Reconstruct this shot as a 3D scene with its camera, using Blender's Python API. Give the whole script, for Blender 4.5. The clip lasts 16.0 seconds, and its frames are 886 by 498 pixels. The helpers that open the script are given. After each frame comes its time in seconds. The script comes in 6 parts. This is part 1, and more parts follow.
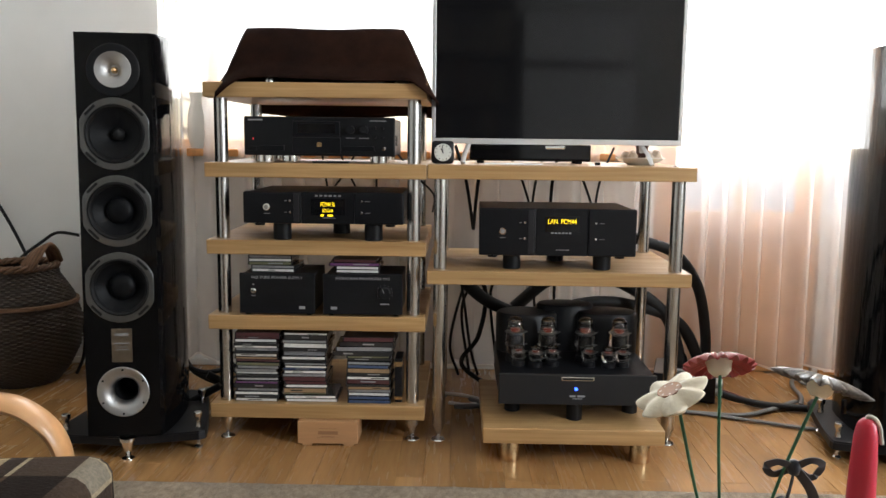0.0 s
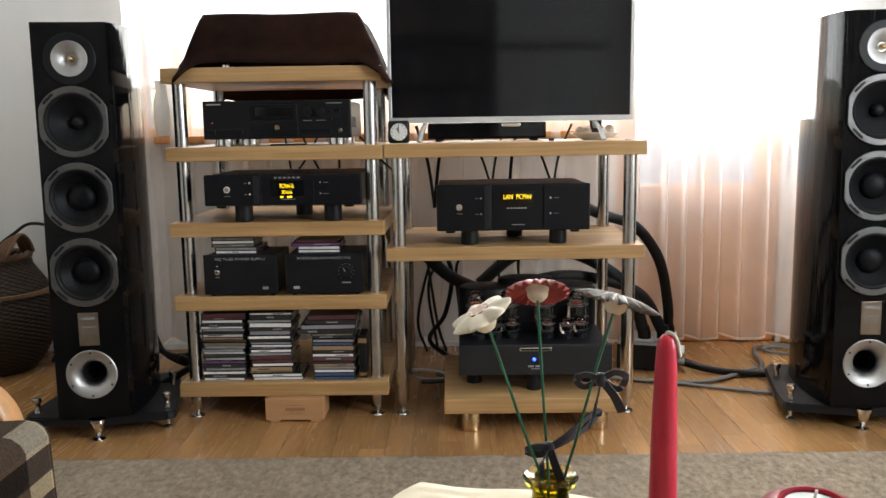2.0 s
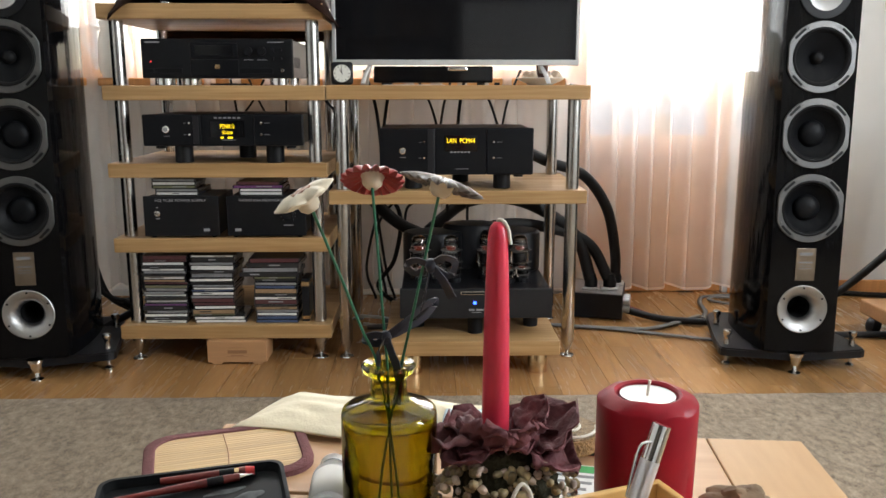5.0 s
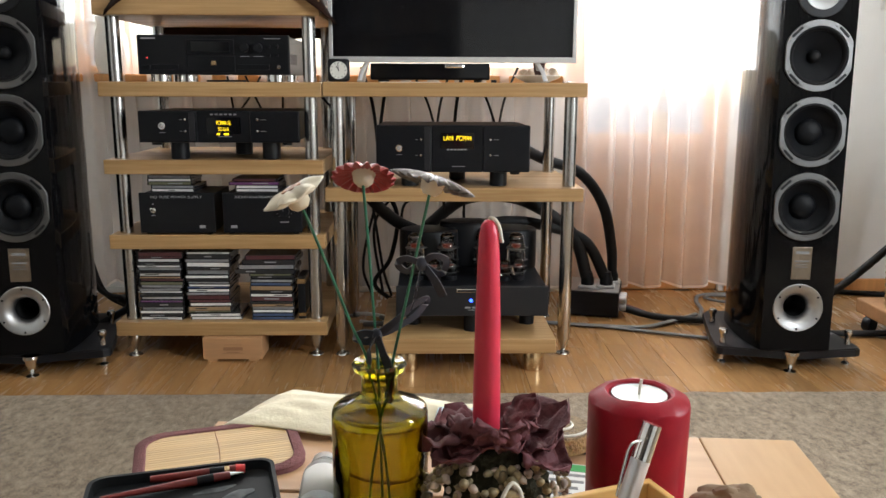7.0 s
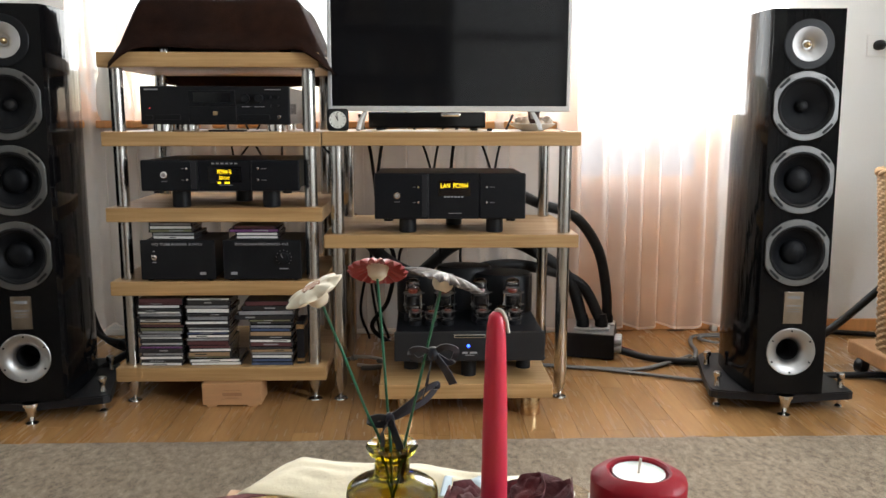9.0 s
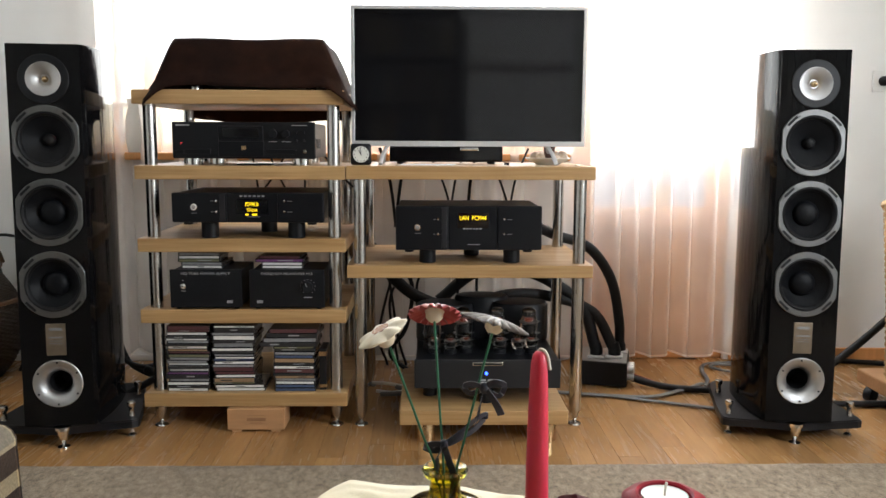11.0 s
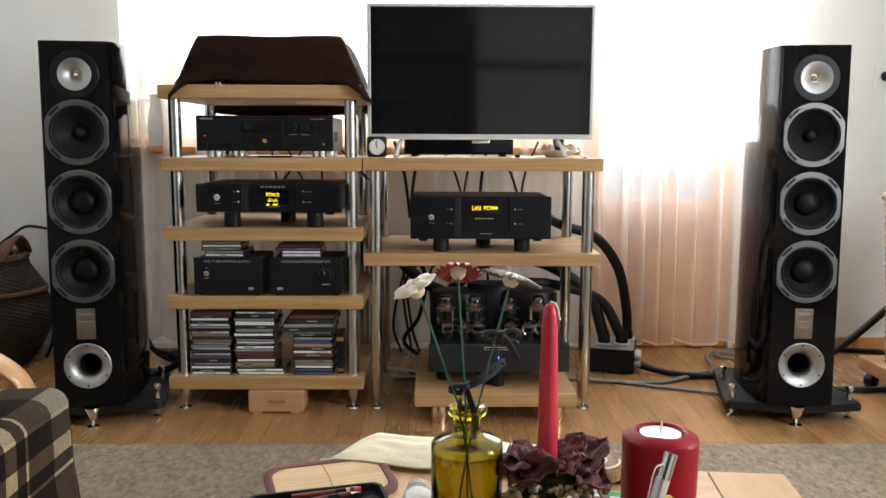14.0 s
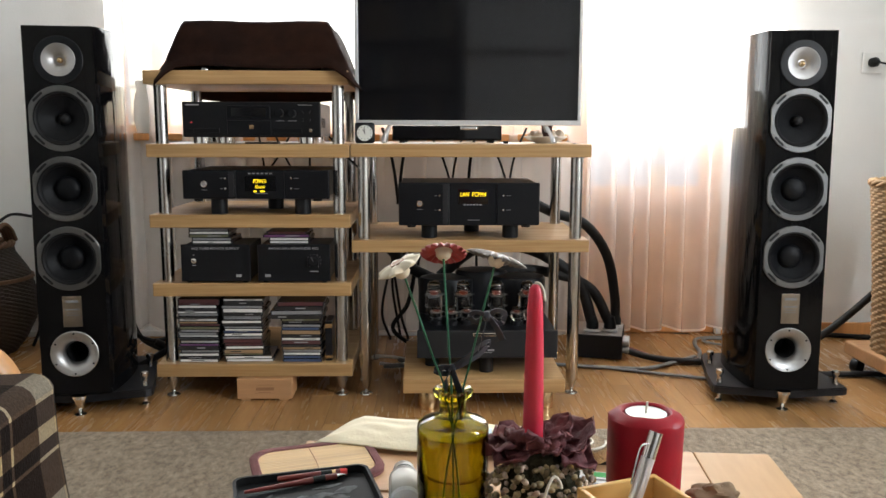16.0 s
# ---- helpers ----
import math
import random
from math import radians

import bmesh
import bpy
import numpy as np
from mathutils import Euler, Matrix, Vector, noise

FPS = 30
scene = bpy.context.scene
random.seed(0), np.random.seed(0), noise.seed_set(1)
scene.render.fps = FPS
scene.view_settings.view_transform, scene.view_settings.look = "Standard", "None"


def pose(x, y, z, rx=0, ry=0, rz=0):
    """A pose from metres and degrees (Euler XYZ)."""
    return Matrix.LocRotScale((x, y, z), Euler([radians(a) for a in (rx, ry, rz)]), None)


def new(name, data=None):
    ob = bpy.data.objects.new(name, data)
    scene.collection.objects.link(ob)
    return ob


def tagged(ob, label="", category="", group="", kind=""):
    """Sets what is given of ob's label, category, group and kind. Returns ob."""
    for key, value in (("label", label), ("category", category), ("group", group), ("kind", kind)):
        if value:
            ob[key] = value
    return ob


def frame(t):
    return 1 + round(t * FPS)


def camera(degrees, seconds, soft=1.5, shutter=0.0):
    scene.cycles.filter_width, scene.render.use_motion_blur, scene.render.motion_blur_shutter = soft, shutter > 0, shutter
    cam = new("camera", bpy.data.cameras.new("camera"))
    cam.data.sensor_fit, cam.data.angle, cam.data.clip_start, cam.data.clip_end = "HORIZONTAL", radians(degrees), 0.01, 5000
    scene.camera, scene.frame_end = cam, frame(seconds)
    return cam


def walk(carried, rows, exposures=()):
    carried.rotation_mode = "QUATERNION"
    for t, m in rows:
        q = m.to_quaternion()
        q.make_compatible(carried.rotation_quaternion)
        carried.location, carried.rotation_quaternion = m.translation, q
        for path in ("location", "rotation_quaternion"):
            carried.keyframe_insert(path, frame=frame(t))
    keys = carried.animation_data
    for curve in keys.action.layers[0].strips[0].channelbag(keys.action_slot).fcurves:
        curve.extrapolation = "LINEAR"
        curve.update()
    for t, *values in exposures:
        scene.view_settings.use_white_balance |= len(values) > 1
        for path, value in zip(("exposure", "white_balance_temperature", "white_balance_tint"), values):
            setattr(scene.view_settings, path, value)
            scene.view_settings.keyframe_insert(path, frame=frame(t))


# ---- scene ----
cam = camera(57.1, 16.0)
METRES, EYE, TILT, ROLL0, TURN = 0.5, 0.875, 0.0, 0.0, 1.0
ROWS = [
    (0.0, 0.0, 0.0, 0.0, 0.09, -7.56, -0.67),
    (0.5, 0.0171, -0.0149, 0.0014, 0.05, -7.56, -0.36),
    (1.0, 0.072, -0.048, -0.0127, -0.03, -7.54, 0.01),
    (1.5, 0.1405, -0.0827, -0.0278, -0.25, -7.89, 0.35),
    (2.0, 0.2042, -0.1129, -0.0469, -0.53, -8.43, 0.86),
    (2.5, 0.2636, -0.132, -0.0736, -0.85, -8.93, 0.66),
    (3.0, 0.3082, -0.1373, -0.0992, -1.24, -9.4, -0.18),
    (3.5, 0.3335, -0.1328, -0.119, -1.55, -9.86, -0.23),
    (4.0, 0.3603, -0.1316, -0.1351, -1.87, -10.48, 0.11),
    (4.5, 0.3843, -0.1319, -0.1467, -2.05, -11.0, 0.1),
    (7.0, 0.4021, -0.1271, -0.1466, -2.24, -11.36, -0.21),
    (7.5, 0.4007, -0.1348, -0.1327, -2.41, -10.98, -0.19),
    (8.0, 0.3924, -0.1452, -0.1068, -2.55, -10.41, -0.13),
    (8.5, 0.3871, -0.1596, -0.0816, -2.64, -9.8, -0.1),
    (9.0, 0.3772, -0.1786, -0.0524, -2.72, -9.14, -0.1),
    (11.5, 0.2846, -0.3703, 0.0103, -1.92, -7.27, -0.3),
    (12.0, 0.2742, -0.4068, 0.0081, -1.72, -7.17, -0.32),
    (12.5, 0.2741, -0.4434, -0.0008, -1.63, -7.09, -0.28),
    (13.0, 0.271, -0.4876, -0.006, -1.6, -7.16, -0.18),
    (13.5, 0.2699, -0.5133, -0.0169, -1.58, -7.33, -0.1),
    (14.0, 0.2697, -0.523, -0.0267, -1.53, -7.55, -0.2),
    (14.5, 0.2689, -0.5262, -0.0368, -1.67, -7.87, -0.27),
    (15.0, 0.272, -0.5297, -0.0433, -2.02, -8.09, -0.16),
    (15.5, 0.2762, -0.5266, -0.0454, -2.21, -8.28, -0.1),
    (16.0, 0.2782, -0.5189, -0.0427, -2.27, -8.33, -0.14),
]
walk(cam, [(t, pose(0, 0, EYE, TILT, ROLL0, TURN) @ pose(METRES * x, METRES * y, METRES * z, 90 + pitch, roll, yaw)) for t, x, y, z, yaw, pitch, roll in ROWS],
     exposures=[(0.0, 0.56), (16.0, 0.56)])

# ---- world and light ----
world = bpy.data.worlds.new("sky")
scene.world = world
world.use_nodes = True
wn = world.node_tree
sky = wn.nodes.new("ShaderNodeTexSky")
sky.sky_type = "NISHITA"
sky.sun_disc = False
sky.sun_elevation = radians(40)
sky.sun_rotation = radians(20)
wn.links.new(sky.outputs[0], wn.nodes["Background"].inputs[0])
wn.nodes["Background"].inputs[1].default_value = 0.15


def area_lamp(name, m, w, h, watts, colour):
    lamp = bpy.data.lights.new(name, "AREA")
    lamp.shape, lamp.size, lamp.size_y = "RECTANGLE", w, h
    lamp.energy, lamp.color = watts, colour
    ob = new(name, lamp)
    ob.matrix_world = m
    return ob


# daylight in the window wall's openings, plus a fill lamp added out of view
area_lamp("window_daylight", pose(-0.2, 3.165, 1.60, -90, 0, 0), 1.9, 1.15, 40, (0.95, 0.985, 1.0))
area_lamp("door_daylight", pose(1.205, 3.165, 1.50, -90, 0, 0), 0.78, 1.27, 36, (0.95, 0.985, 1.0))
area_lamp("side_fill_light", pose(2.52, 0.33, 1.5, 0, 90, -27), 1.3, 0.58, 49, (0.93, 0.985, 1.03))


# ---- materials ----
def mat(name, colour, rough=0.5, metal=0.0, var=0.0, scale=20.0, bump=0.0, bump_scale=None, stretch=(1, 1, 1), coat=0.0,
        colour2=None, piece=0.0, spec=0.5, sheen=0.0, rough_var=0.0):
    """A principled material with two scales of variation in colour and relief, and a step from piece to piece."""
    m = bpy.data.materials.new(name)
    m.use_nodes = True
    nt = m.node_tree
    b = nt.nodes["Principled BSDF"]
    b.inputs["Base Color"].default_value = (*colour, 1)
    b.inputs["Roughness"].default_value = rough
    b.inputs["Metallic"].default_value = metal
    b.inputs["Coat Weight"].default_value = coat
    b.inputs["Coat Roughness"].default_value = 0.04
    b.inputs["Specular IOR Level"].default_value = spec
    b.inputs["Sheen Weight"].default_value = sheen
    co = nt.nodes.new("ShaderNodeTexCoord")
    mp = nt.nodes.new("ShaderNodeMapping")
    mp.inputs["Scale"].default_value = stretch
    nt.links.new(co.outputs["Object"], mp.inputs[0])
    vec = mp.outputs[0]
    info = nt.nodes.new("ShaderNodeObjectInfo")
    if piece:
        add = nt.nodes.new("ShaderNodeVectorMath")
        add.operation = "MULTIPLY_ADD"
        comb = nt.nodes.new("ShaderNodeCombineXYZ")
        for k in range(3):
            nt.links.new(info.outputs["Random"], comb.inputs[k])
        add.inputs[1].default_value = (13, 7, 5)
        nt.links.new(comb.outputs[0], add.inputs[0])
        nt.links.new(vec, add.inputs[2])
        vec = add.outputs[0]
    n1 = nt.nodes.new("ShaderNodeTexNoise")
    n1.inputs["Scale"].default_value = scale
    n1.inputs["Detail"].default_value = 6
    n2 = nt.nodes.new("ShaderNodeTexNoise")
    n2.inputs["Scale"].default_value = scale * 0.17
    n2.inputs["Detail"].default_value = 3
    for n in (n1, n2):
        nt.links.new(vec, n.inputs["Vector"])
    mixf = nt.nodes.new("ShaderNodeMath")
    mixf.operation = "ADD"
    nt.links.new(n1.outputs["Fac"], mixf.inputs[0])
    nt.links.new(n2.outputs["Fac"], mixf.inputs[1])
    fac = mixf.outputs[0]
    if var:
        ramp = nt.nodes.new("ShaderNodeMapRange")
        ramp.inputs["From Min"].default_value = 0.7
        ramp.inputs["From Max"].default_value = 1.3
        nt.links.new(fac, ramp.inputs["Value"])
        mix = nt.nodes.new("ShaderNodeMix")
        mix.data_type = "RGBA"
        c2 = colour2 or tuple(c * (1 - var) for c in colour)
        mix.inputs[6].default_value = (*colour, 1)
        mix.inputs[7].default_value = (*c2, 1)
        nt.links.new(ramp.outputs[0], mix.inputs[0])
        out = mix.outputs[2]
        if piece:
            hsv = nt.nodes.new("ShaderNodeHueSaturation")
            mr = nt.nodes.new("ShaderNodeMapRange")
            mr.inputs["To Min"].default_value = 1 - piece
            mr.inputs["To Max"].default_value = 1 + piece
            nt.links.new(info.outputs["Random"], mr.inputs["Value"])
            nt.links.new(mr.outputs[0], hsv.inputs["Value"])
            nt.links.new(out, hsv.inputs["Color"])
            out = hsv.outputs[0]
        nt.links.new(out, b.inputs["Base Color"])
    if rough_var:
        rr = nt.nodes.new("ShaderNodeMapRange")
        rr.inputs["From Min"].default_value = 0.6
        rr.inputs["From Max"].default_value = 1.4
        rr.inputs["To Min"].default_value = max(0.02, rough - rough_var)
        rr.inputs["To Max"].default_value = rough + rough_var
        nt.links.new(fac, rr.inputs["Value"])
        nt.links.new(rr.outputs[0], b.inputs["Roughness"])
    if bump:
        n3 = n1
        if bump_scale:
            n3 = nt.nodes.new("ShaderNodeTexNoise")
            n3.inputs["Scale"].default_value = bump_scale
            n3.inputs["Detail"].default_value = 4
            nt.links.new(vec, n3.inputs["Vector"])
        bp = nt.nodes.new("ShaderNodeBump")
        bp.inputs["Strength"].default_value = bump
        bp.inputs["Distance"].default_value = 0.004
        nt.links.new(n3.outputs["Fac"], bp.inputs["Height"])
        nt.links.new(bp.outputs[0], b.inputs["Normal"])
    return m


def glow(name, colour, strength):
    m = bpy.data.materials.new(name)
    m.use_nodes = True
    b = m.node_tree.nodes["Principled BSDF"]
    b.inputs["Base Color"].default_value = (*colour, 1)
    b.inputs["Emission Color"].default_value = (*colour, 1)
    b.inputs["Emission Strength"].default_value = strength
    return m


def glass(name, colour, rough=0.02, ior=1.45):
    m = bpy.data.materials.new(name)
    m.use_nodes = True
    b = m.node_tree.nodes["Principled BSDF"]
    b.inputs["Base Color"].default_value = (*colour, 1)
    b.inputs["Roughness"].default_value = rough
    b.inputs["IOR"].default_value = ior
    b.inputs["Transmission Weight"].default_value = 1.0
    return m


def sheer(name, colour, clear):
    """Thin woven voile: part open, part scattering light through and back, closer woven in bands."""
    m = bpy.data.materials.new(name)
    m.use_nodes = True
    nt = m.node_tree
    nt.nodes.remove(nt.nodes["Principled BSDF"])
    out = nt.nodes["Material Output"]
    tr = nt.nodes.new("ShaderNodeBsdfTransparent")
    tl = nt.nodes.new("ShaderNodeBsdfTranslucent")
    df = nt.nodes.new("ShaderNodeBsdfDiffuse")
    tl.inputs[0].default_value = (*colour, 1)
    df.inputs[0].default_value = (*colour, 1)
    cloth = nt.nodes.new("ShaderNodeMixShader")
    cloth.inputs[0].default_value = 0.45
    nt.links.new(tl.outputs[0], cloth.inputs[1])
    nt.links.new(df.outputs[0], cloth.inputs[2])
    co = nt.nodes.new("ShaderNodeTexCoord")
    nz = nt.nodes.new("ShaderNodeTexNoise")
    nz.inputs["Scale"].default_value = 6
    nt.links.new(co.outputs["Object"], nz.inputs["Vector"])
    mr = nt.nodes.new("ShaderNodeMapRange")
    mr.inputs["To Min"].default_value = 1 - clear - 0.08
    mr.inputs["To Max"].default_value = 1 - clear + 0.08
    nt.links.new(nz.outputs["Fac"], mr.inputs["Value"])
    mix = nt.nodes.new("ShaderNodeMixShader")
    nt.links.new(mr.outputs[0], mix.inputs[0])
    nt.links.new(tr.outputs[0], mix.inputs[1])
    nt.links.new(cloth.outputs[0], mix.inputs[2])
    nt.links.new(mix.outputs[0], out.inputs[0])
    return m


def plaid(name):
    """Woven check of cream, grey-green, brown and black bands."""
    m = bpy.data.materials.new(name)
    m.use_nodes = True
    nt = m.node_tree
    b = nt.nodes["Principled BSDF"]
    b.inputs["Roughness"].default_value = 0.95
    b.inputs["Sheen Weight"].default_value = 0.0
    b.inputs["Specular IOR Level"].default_value = 0.15
    co = nt.nodes.new("ShaderNodeTexCoord")
    sep = nt.nodes.new("ShaderNodeSeparateXYZ")
    nt.links.new(co.outputs["Object"], sep.inputs[0])
    cols = []
    for axis, period, shift in ((0, 0.21, 0.03), (1, 0.23, 0.055)):
        src = sep.outputs[axis]
        if axis == 0:
            ad = nt.nodes.new("ShaderNodeMath")
            ad.operation = "SUBTRACT"
            nt.links.new(sep.outputs[0], ad.inputs[0])
            nt.links.new(sep.outputs[2], ad.inputs[1])
            src = ad.outputs[0]
        o = nt.nodes.new("ShaderNodeMath")
        o.operation = "ADD"
        o.inputs[1].default_value = shift + 10 * period
        nt.links.new(src, o.inputs[0])
        d = nt.nodes.new("ShaderNodeMath")
        d.operation = "DIVIDE"
        d.inputs[1].default_value = period
        nt.links.new(o.outputs[0], d.inputs[0])
        f = nt.nodes.new("ShaderNodeMath")
        f.operation = "FRACT"
        nt.links.new(d.outputs[0], f.inputs[0])
        r = nt.nodes.new("ShaderNodeValToRGB")
        r.color_ramp.interpolation = "CONSTANT"
        e = r.color_ramp.elements
        e[0].position, e[0].color = 0.0, (0.56, 0.48, 0.34, 1)
        e[1].position, e[1].color = 0.12, (0.07, 0.05, 0.045, 1)
        for pos, c in ((0.22, (0.62, 0.55, 0.42)), (0.25, (0.10, 0.07, 0.055)), (0.56, (0.42, 0.39, 0.34)), (0.80, (0.62, 0.55, 0.42)), (0.83, (0.09, 0.065, 0.055))):
            k = e.new(pos)
            k.color = (*c, 1)
        nt.links.new(f.outputs[0], r.inputs[0])
        cols.append(r.outputs[0])
    mix = nt.nodes.new("ShaderNodeMix")
    mix.data_type = "RGBA"
    mix.blend_type = "MULTIPLY"
    mix.inputs[0].default_value = 1.0
    nt.links.new(cols[0], mix.inputs[6])
    nt.links.new(cols[1], mix.inputs[7])
    nz = nt.nodes.new("ShaderNodeTexNoise")
    nz.inputs["Scale"].default_value = 260
    nt.links.new(co.outputs["Object"], nz.inputs["Vector"])
    ov = nt.nodes.new("ShaderNodeMix")
    ov.data_type, ov.blend_type = "RGBA", "OVERLAY"
    ov.inputs[0].default_value = 0.45
    nt.links.new(mix.outputs[2], ov.inputs[6])
    nt.links.new(nz.outputs["Fac"], ov.inputs[7])
    nt.links.new(ov.outputs[2], b.inputs["Base Color"])
    bp = nt.nodes.new("ShaderNodeBump")
    bp.inputs["Strength"].default_value = 0.5
    bp.inputs["Distance"].default_value = 0.003
    nt.links.new(nz.outputs["Fac"], bp.inputs["Height"])
    nt.links.new(bp.outputs[0], b.inputs["Normal"])
    return m


WALL = mat("wall_plaster", (0.78, 0.785, 0.77), 0.9, var=0.05, scale=9, bump=0.15, bump_scale=140)
CEIL = mat("ceiling_paint", (0.86, 0.855, 0.83), 0.9, var=0.04, scale=6, bump=0.1, bump_scale=120)
ASH = mat("ash_wood", (0.50, 0.32, 0.145), 0.42, var=0.3, scale=14, stretch=(0.35, 5, 9), bump=0.05, colour2=(0.33, 0.185, 0.07), piece=0.06, rough_var=0.08)
PARQUET = mat("parquet", (0.43, 0.237, 0.094), 0.25, var=0.35, scale=16, stretch=(6, 0.5, 1), colour2=(0.29, 0.146, 0.052), piece=0.17, bump=0.03, coat=0.35, rough_var=0.08)
JOINT = mat("floor_joint", (0.16, 0.09, 0.04), 0.8, var=0.3, scale=30)
DOORWOOD = mat("honey_wood", (0.68, 0.32, 0.11), 0.45, var=0.25, scale=12, stretch=(6, 6, 0.5), bump=0.04)
RUG = mat("wool_rug", (0.47, 0.37, 0.26), 0.97, var=0.6, scale=330, bump=1.0, bump_scale=520, colour2=(0.14, 0.104, 0.068), stretch=(1.3, 0.8, 1), sheen=0.12)
STEEL = mat("brushed_steel", (0.55, 0.54, 0.52), 0.24, 1.0, var=0.12, scale=30, stretch=(1, 1, 0.08), bump=0.03, rough_var=0.06)
CHROME = mat("chrome", (0.72, 0.71, 0.69), 0.12, 1.0, var=0.05, scale=40)
ALU = mat("satin_aluminium", (0.46, 0.46, 0.46), 0.43, 1.0, var=0.08, scale=60, bump=0.02)
FRAME = mat("dull_aluminium", (0.165, 0.165, 0.165), 0.42, 1.0, var=0.12, scale=60, bump=0.03)
BADGE = mat("bronze_plate", (0.36, 0.30, 0.24), 0.3, 1.0, var=0.3, scale=25, bump=0.05)
BRASS = mat("pale_brass", (0.70, 0.50, 0.28), 0.26, 1.0, var=0.15, scale=50)
LACQUER = mat("black_lacquer", (0.004, 0.004, 0.0045), 0.06, var=0.3, scale=8, spec=0.16, rough_var=0.02, bump=0.25, bump_scale=9, stretch=(4, 4, 0.5))
SATIN = mat("satin_black", (0.0075, 0.008, 0.010), 0.42, spec=0.25, var=0.25, scale=120, bump=0.05, bump_scale=900)
BLACKMET = mat("black_anodised", (0.006, 0.0065, 0.0085), 0.36, 0.0, spec=0.22, var=0.2, scale=90, bump=0.04, bump_scale=1100)
GREYFACE = mat("dark_grey_fascia", (0.018, 0.0185, 0.021), 0.4, 0.2, spec=0.4, var=0.15, scale=70, bump=0.04, bump_scale=900)
RUBBER = mat("rubber_surround", (0.007, 0.007, 0.008), 0.6, spec=0.25, var=0.2, scale=60)
CONE = mat("driver_cone", (0.005, 0.0055, 0.007), 0.48, spec=0.16, var=0.2, scale=140, bump=0.08, bump_scale=700)
CABLE = mat("black_cable", (0.008, 0.008, 0.009), 0.55, spec=0.3, var=0.2, scale=200, bump=0.2, bump_scale=700)
GREYCABLE = mat("grey_cable", (0.13, 0.125, 0.12), 0.55, var=0.2, scale=120)
WHITECABLE = mat("white_cable", (0.62, 0.6, 0.55), 0.5, var=0.1, scale=90)
SCREEN = mat("screen_glass", (0.006, 0.006, 0.007), 0.07, var=0.1, scale=3, spec=0.36)
SILVER = mat("silver_plastic", (0.58, 0.58, 0.58), 0.38, 0.35, var=0.05, scale=80)
VELVET = mat("brown_velvet", (0.023, 0.008, 0.004), 0.9, var=0.5, scale=22, bump=0.35, bump_scale=300, colour2=(0.008, 0.003, 0.002), sheen=0.0, spec=0.1)
WICKER = mat("dark_wicker", (0.04, 0.026, 0.017), 0.6, var=0.5, scale=70, bump=0.3, bump_scale=260, piece=0.2)
WICKER2 = mat("brown_wicker", (0.15, 0.075, 0.035), 0.6, var=0.4, scale=70, bump=0.3, bump_scale=260, piece=0.2)
SEAGRASS = mat("pale_wicker", (0.50, 0.31, 0.15), 0.75, var=0.4, scale=60, bump=0.3, bump_scale=260, piece=0.15)
PLAID = plaid("plaid_throw")
BENT = mat("bent_birch", (0.62, 0.33, 0.14), 0.35, var=0.2, scale=16, stretch=(1, 4, 4), coat=0.2)
CRATE = mat("cedar_crate", (0.48, 0.26, 0.12), 0.6, var=0.2, scale=22, stretch=(0.4, 4, 5), bump=0.05)
INK = mat("brown_ink", (0.30, 0.15, 0.07), 0.8, var=0.2, scale=60)
PRINT = mat("pale_print", (0.33, 0.33, 0.34), 0.6, var=0.1, scale=90)
AMBER = glow("amber_display", (1.0, 0.70, 0.01), 1.0)
BLUELED = glow("blue_led", (0.02, 0.07, 1.0), 6)
REDLED = glow("red_led", (1.0, 0.05, 0.05), 1.5)
HEATER = glow("tube_heater", (0.6, 0.10, 0.03), 0.07)
HEATER.node_tree.nodes["Principled BSDF"].inputs["Base Color"].default_value = (0.03, 0.008, 0.004, 1)
CLEAR = glass("clear_glass", (0.98, 0.97, 0.95))
GREENGLASS = glass("olive_glass", (0.55, 0.48, 0.05), 0.012, 1.5)
PANE = glass("window_pane", (1, 1, 1), 0.0, 1.05)
VOILE = sheer("peach_voile", (0.95, 0.89, 0.84), 0.56)
HEM = sheer("voile_hem", (0.95, 0.90, 0.85), 0.25)
PENMETAL = mat("silver_pen_metal", (0.78, 0.79, 0.82), 0.32, 0.7, var=0.05, scale=90)
WHITE = mat("white_porcelain", (0.78, 0.76, 0.71), 0.25, var=0.05, scale=30, coat=0.3)
WHITEPLASTIC = mat("white_plastic", (0.76, 0.76, 0.74), 0.4, var=0.04, scale=40)
DIAL = mat("clock_dial", (0.70, 0.71, 0.66), 0.6, var=0.08, scale=80)
REDWAX = mat("red_wax", (0.32, 0.0015, 0.013), 0.42, spec=0.26, var=0.25, scale=40, bump=0.1, bump_scale=60, colour2=(0.20, 0.004, 0.013))
PINKWAX = mat("rose_red_wax", (0.62, 0.035, 0.075), 0.36, var=0.2, scale=40, bump=0.06, bump_scale=50)
WHITEWAX = mat("white_wax", (0.80, 0.78, 0.73), 0.45, var=0.06, scale=60)
for waxy, weight in ((REDWAX, 0.06), (PINKWAX, 0.45), (WHITEWAX, 0.3)):
    wax = waxy.node_tree.nodes["Principled BSDF"]
    wax.inputs["Subsurface Weight"].default_value = weight
    wax.inputs["Subsurface Radius"].default_value = (1.0, 0.35, 0.3)
    wax.inputs["Subsurface Scale"].default_value = 0.012
WICK = mat("cotton_wick", (0.75, 0.70, 0.60), 0.9, var=0.2, scale=300)
WHITEGLAZE = mat("cream_ceramic", (0.84, 0.78, 0.63), 0.5, var=0.2, scale=90, bump=0.15, bump_scale=220, colour2=(0.74, 0.65, 0.48))
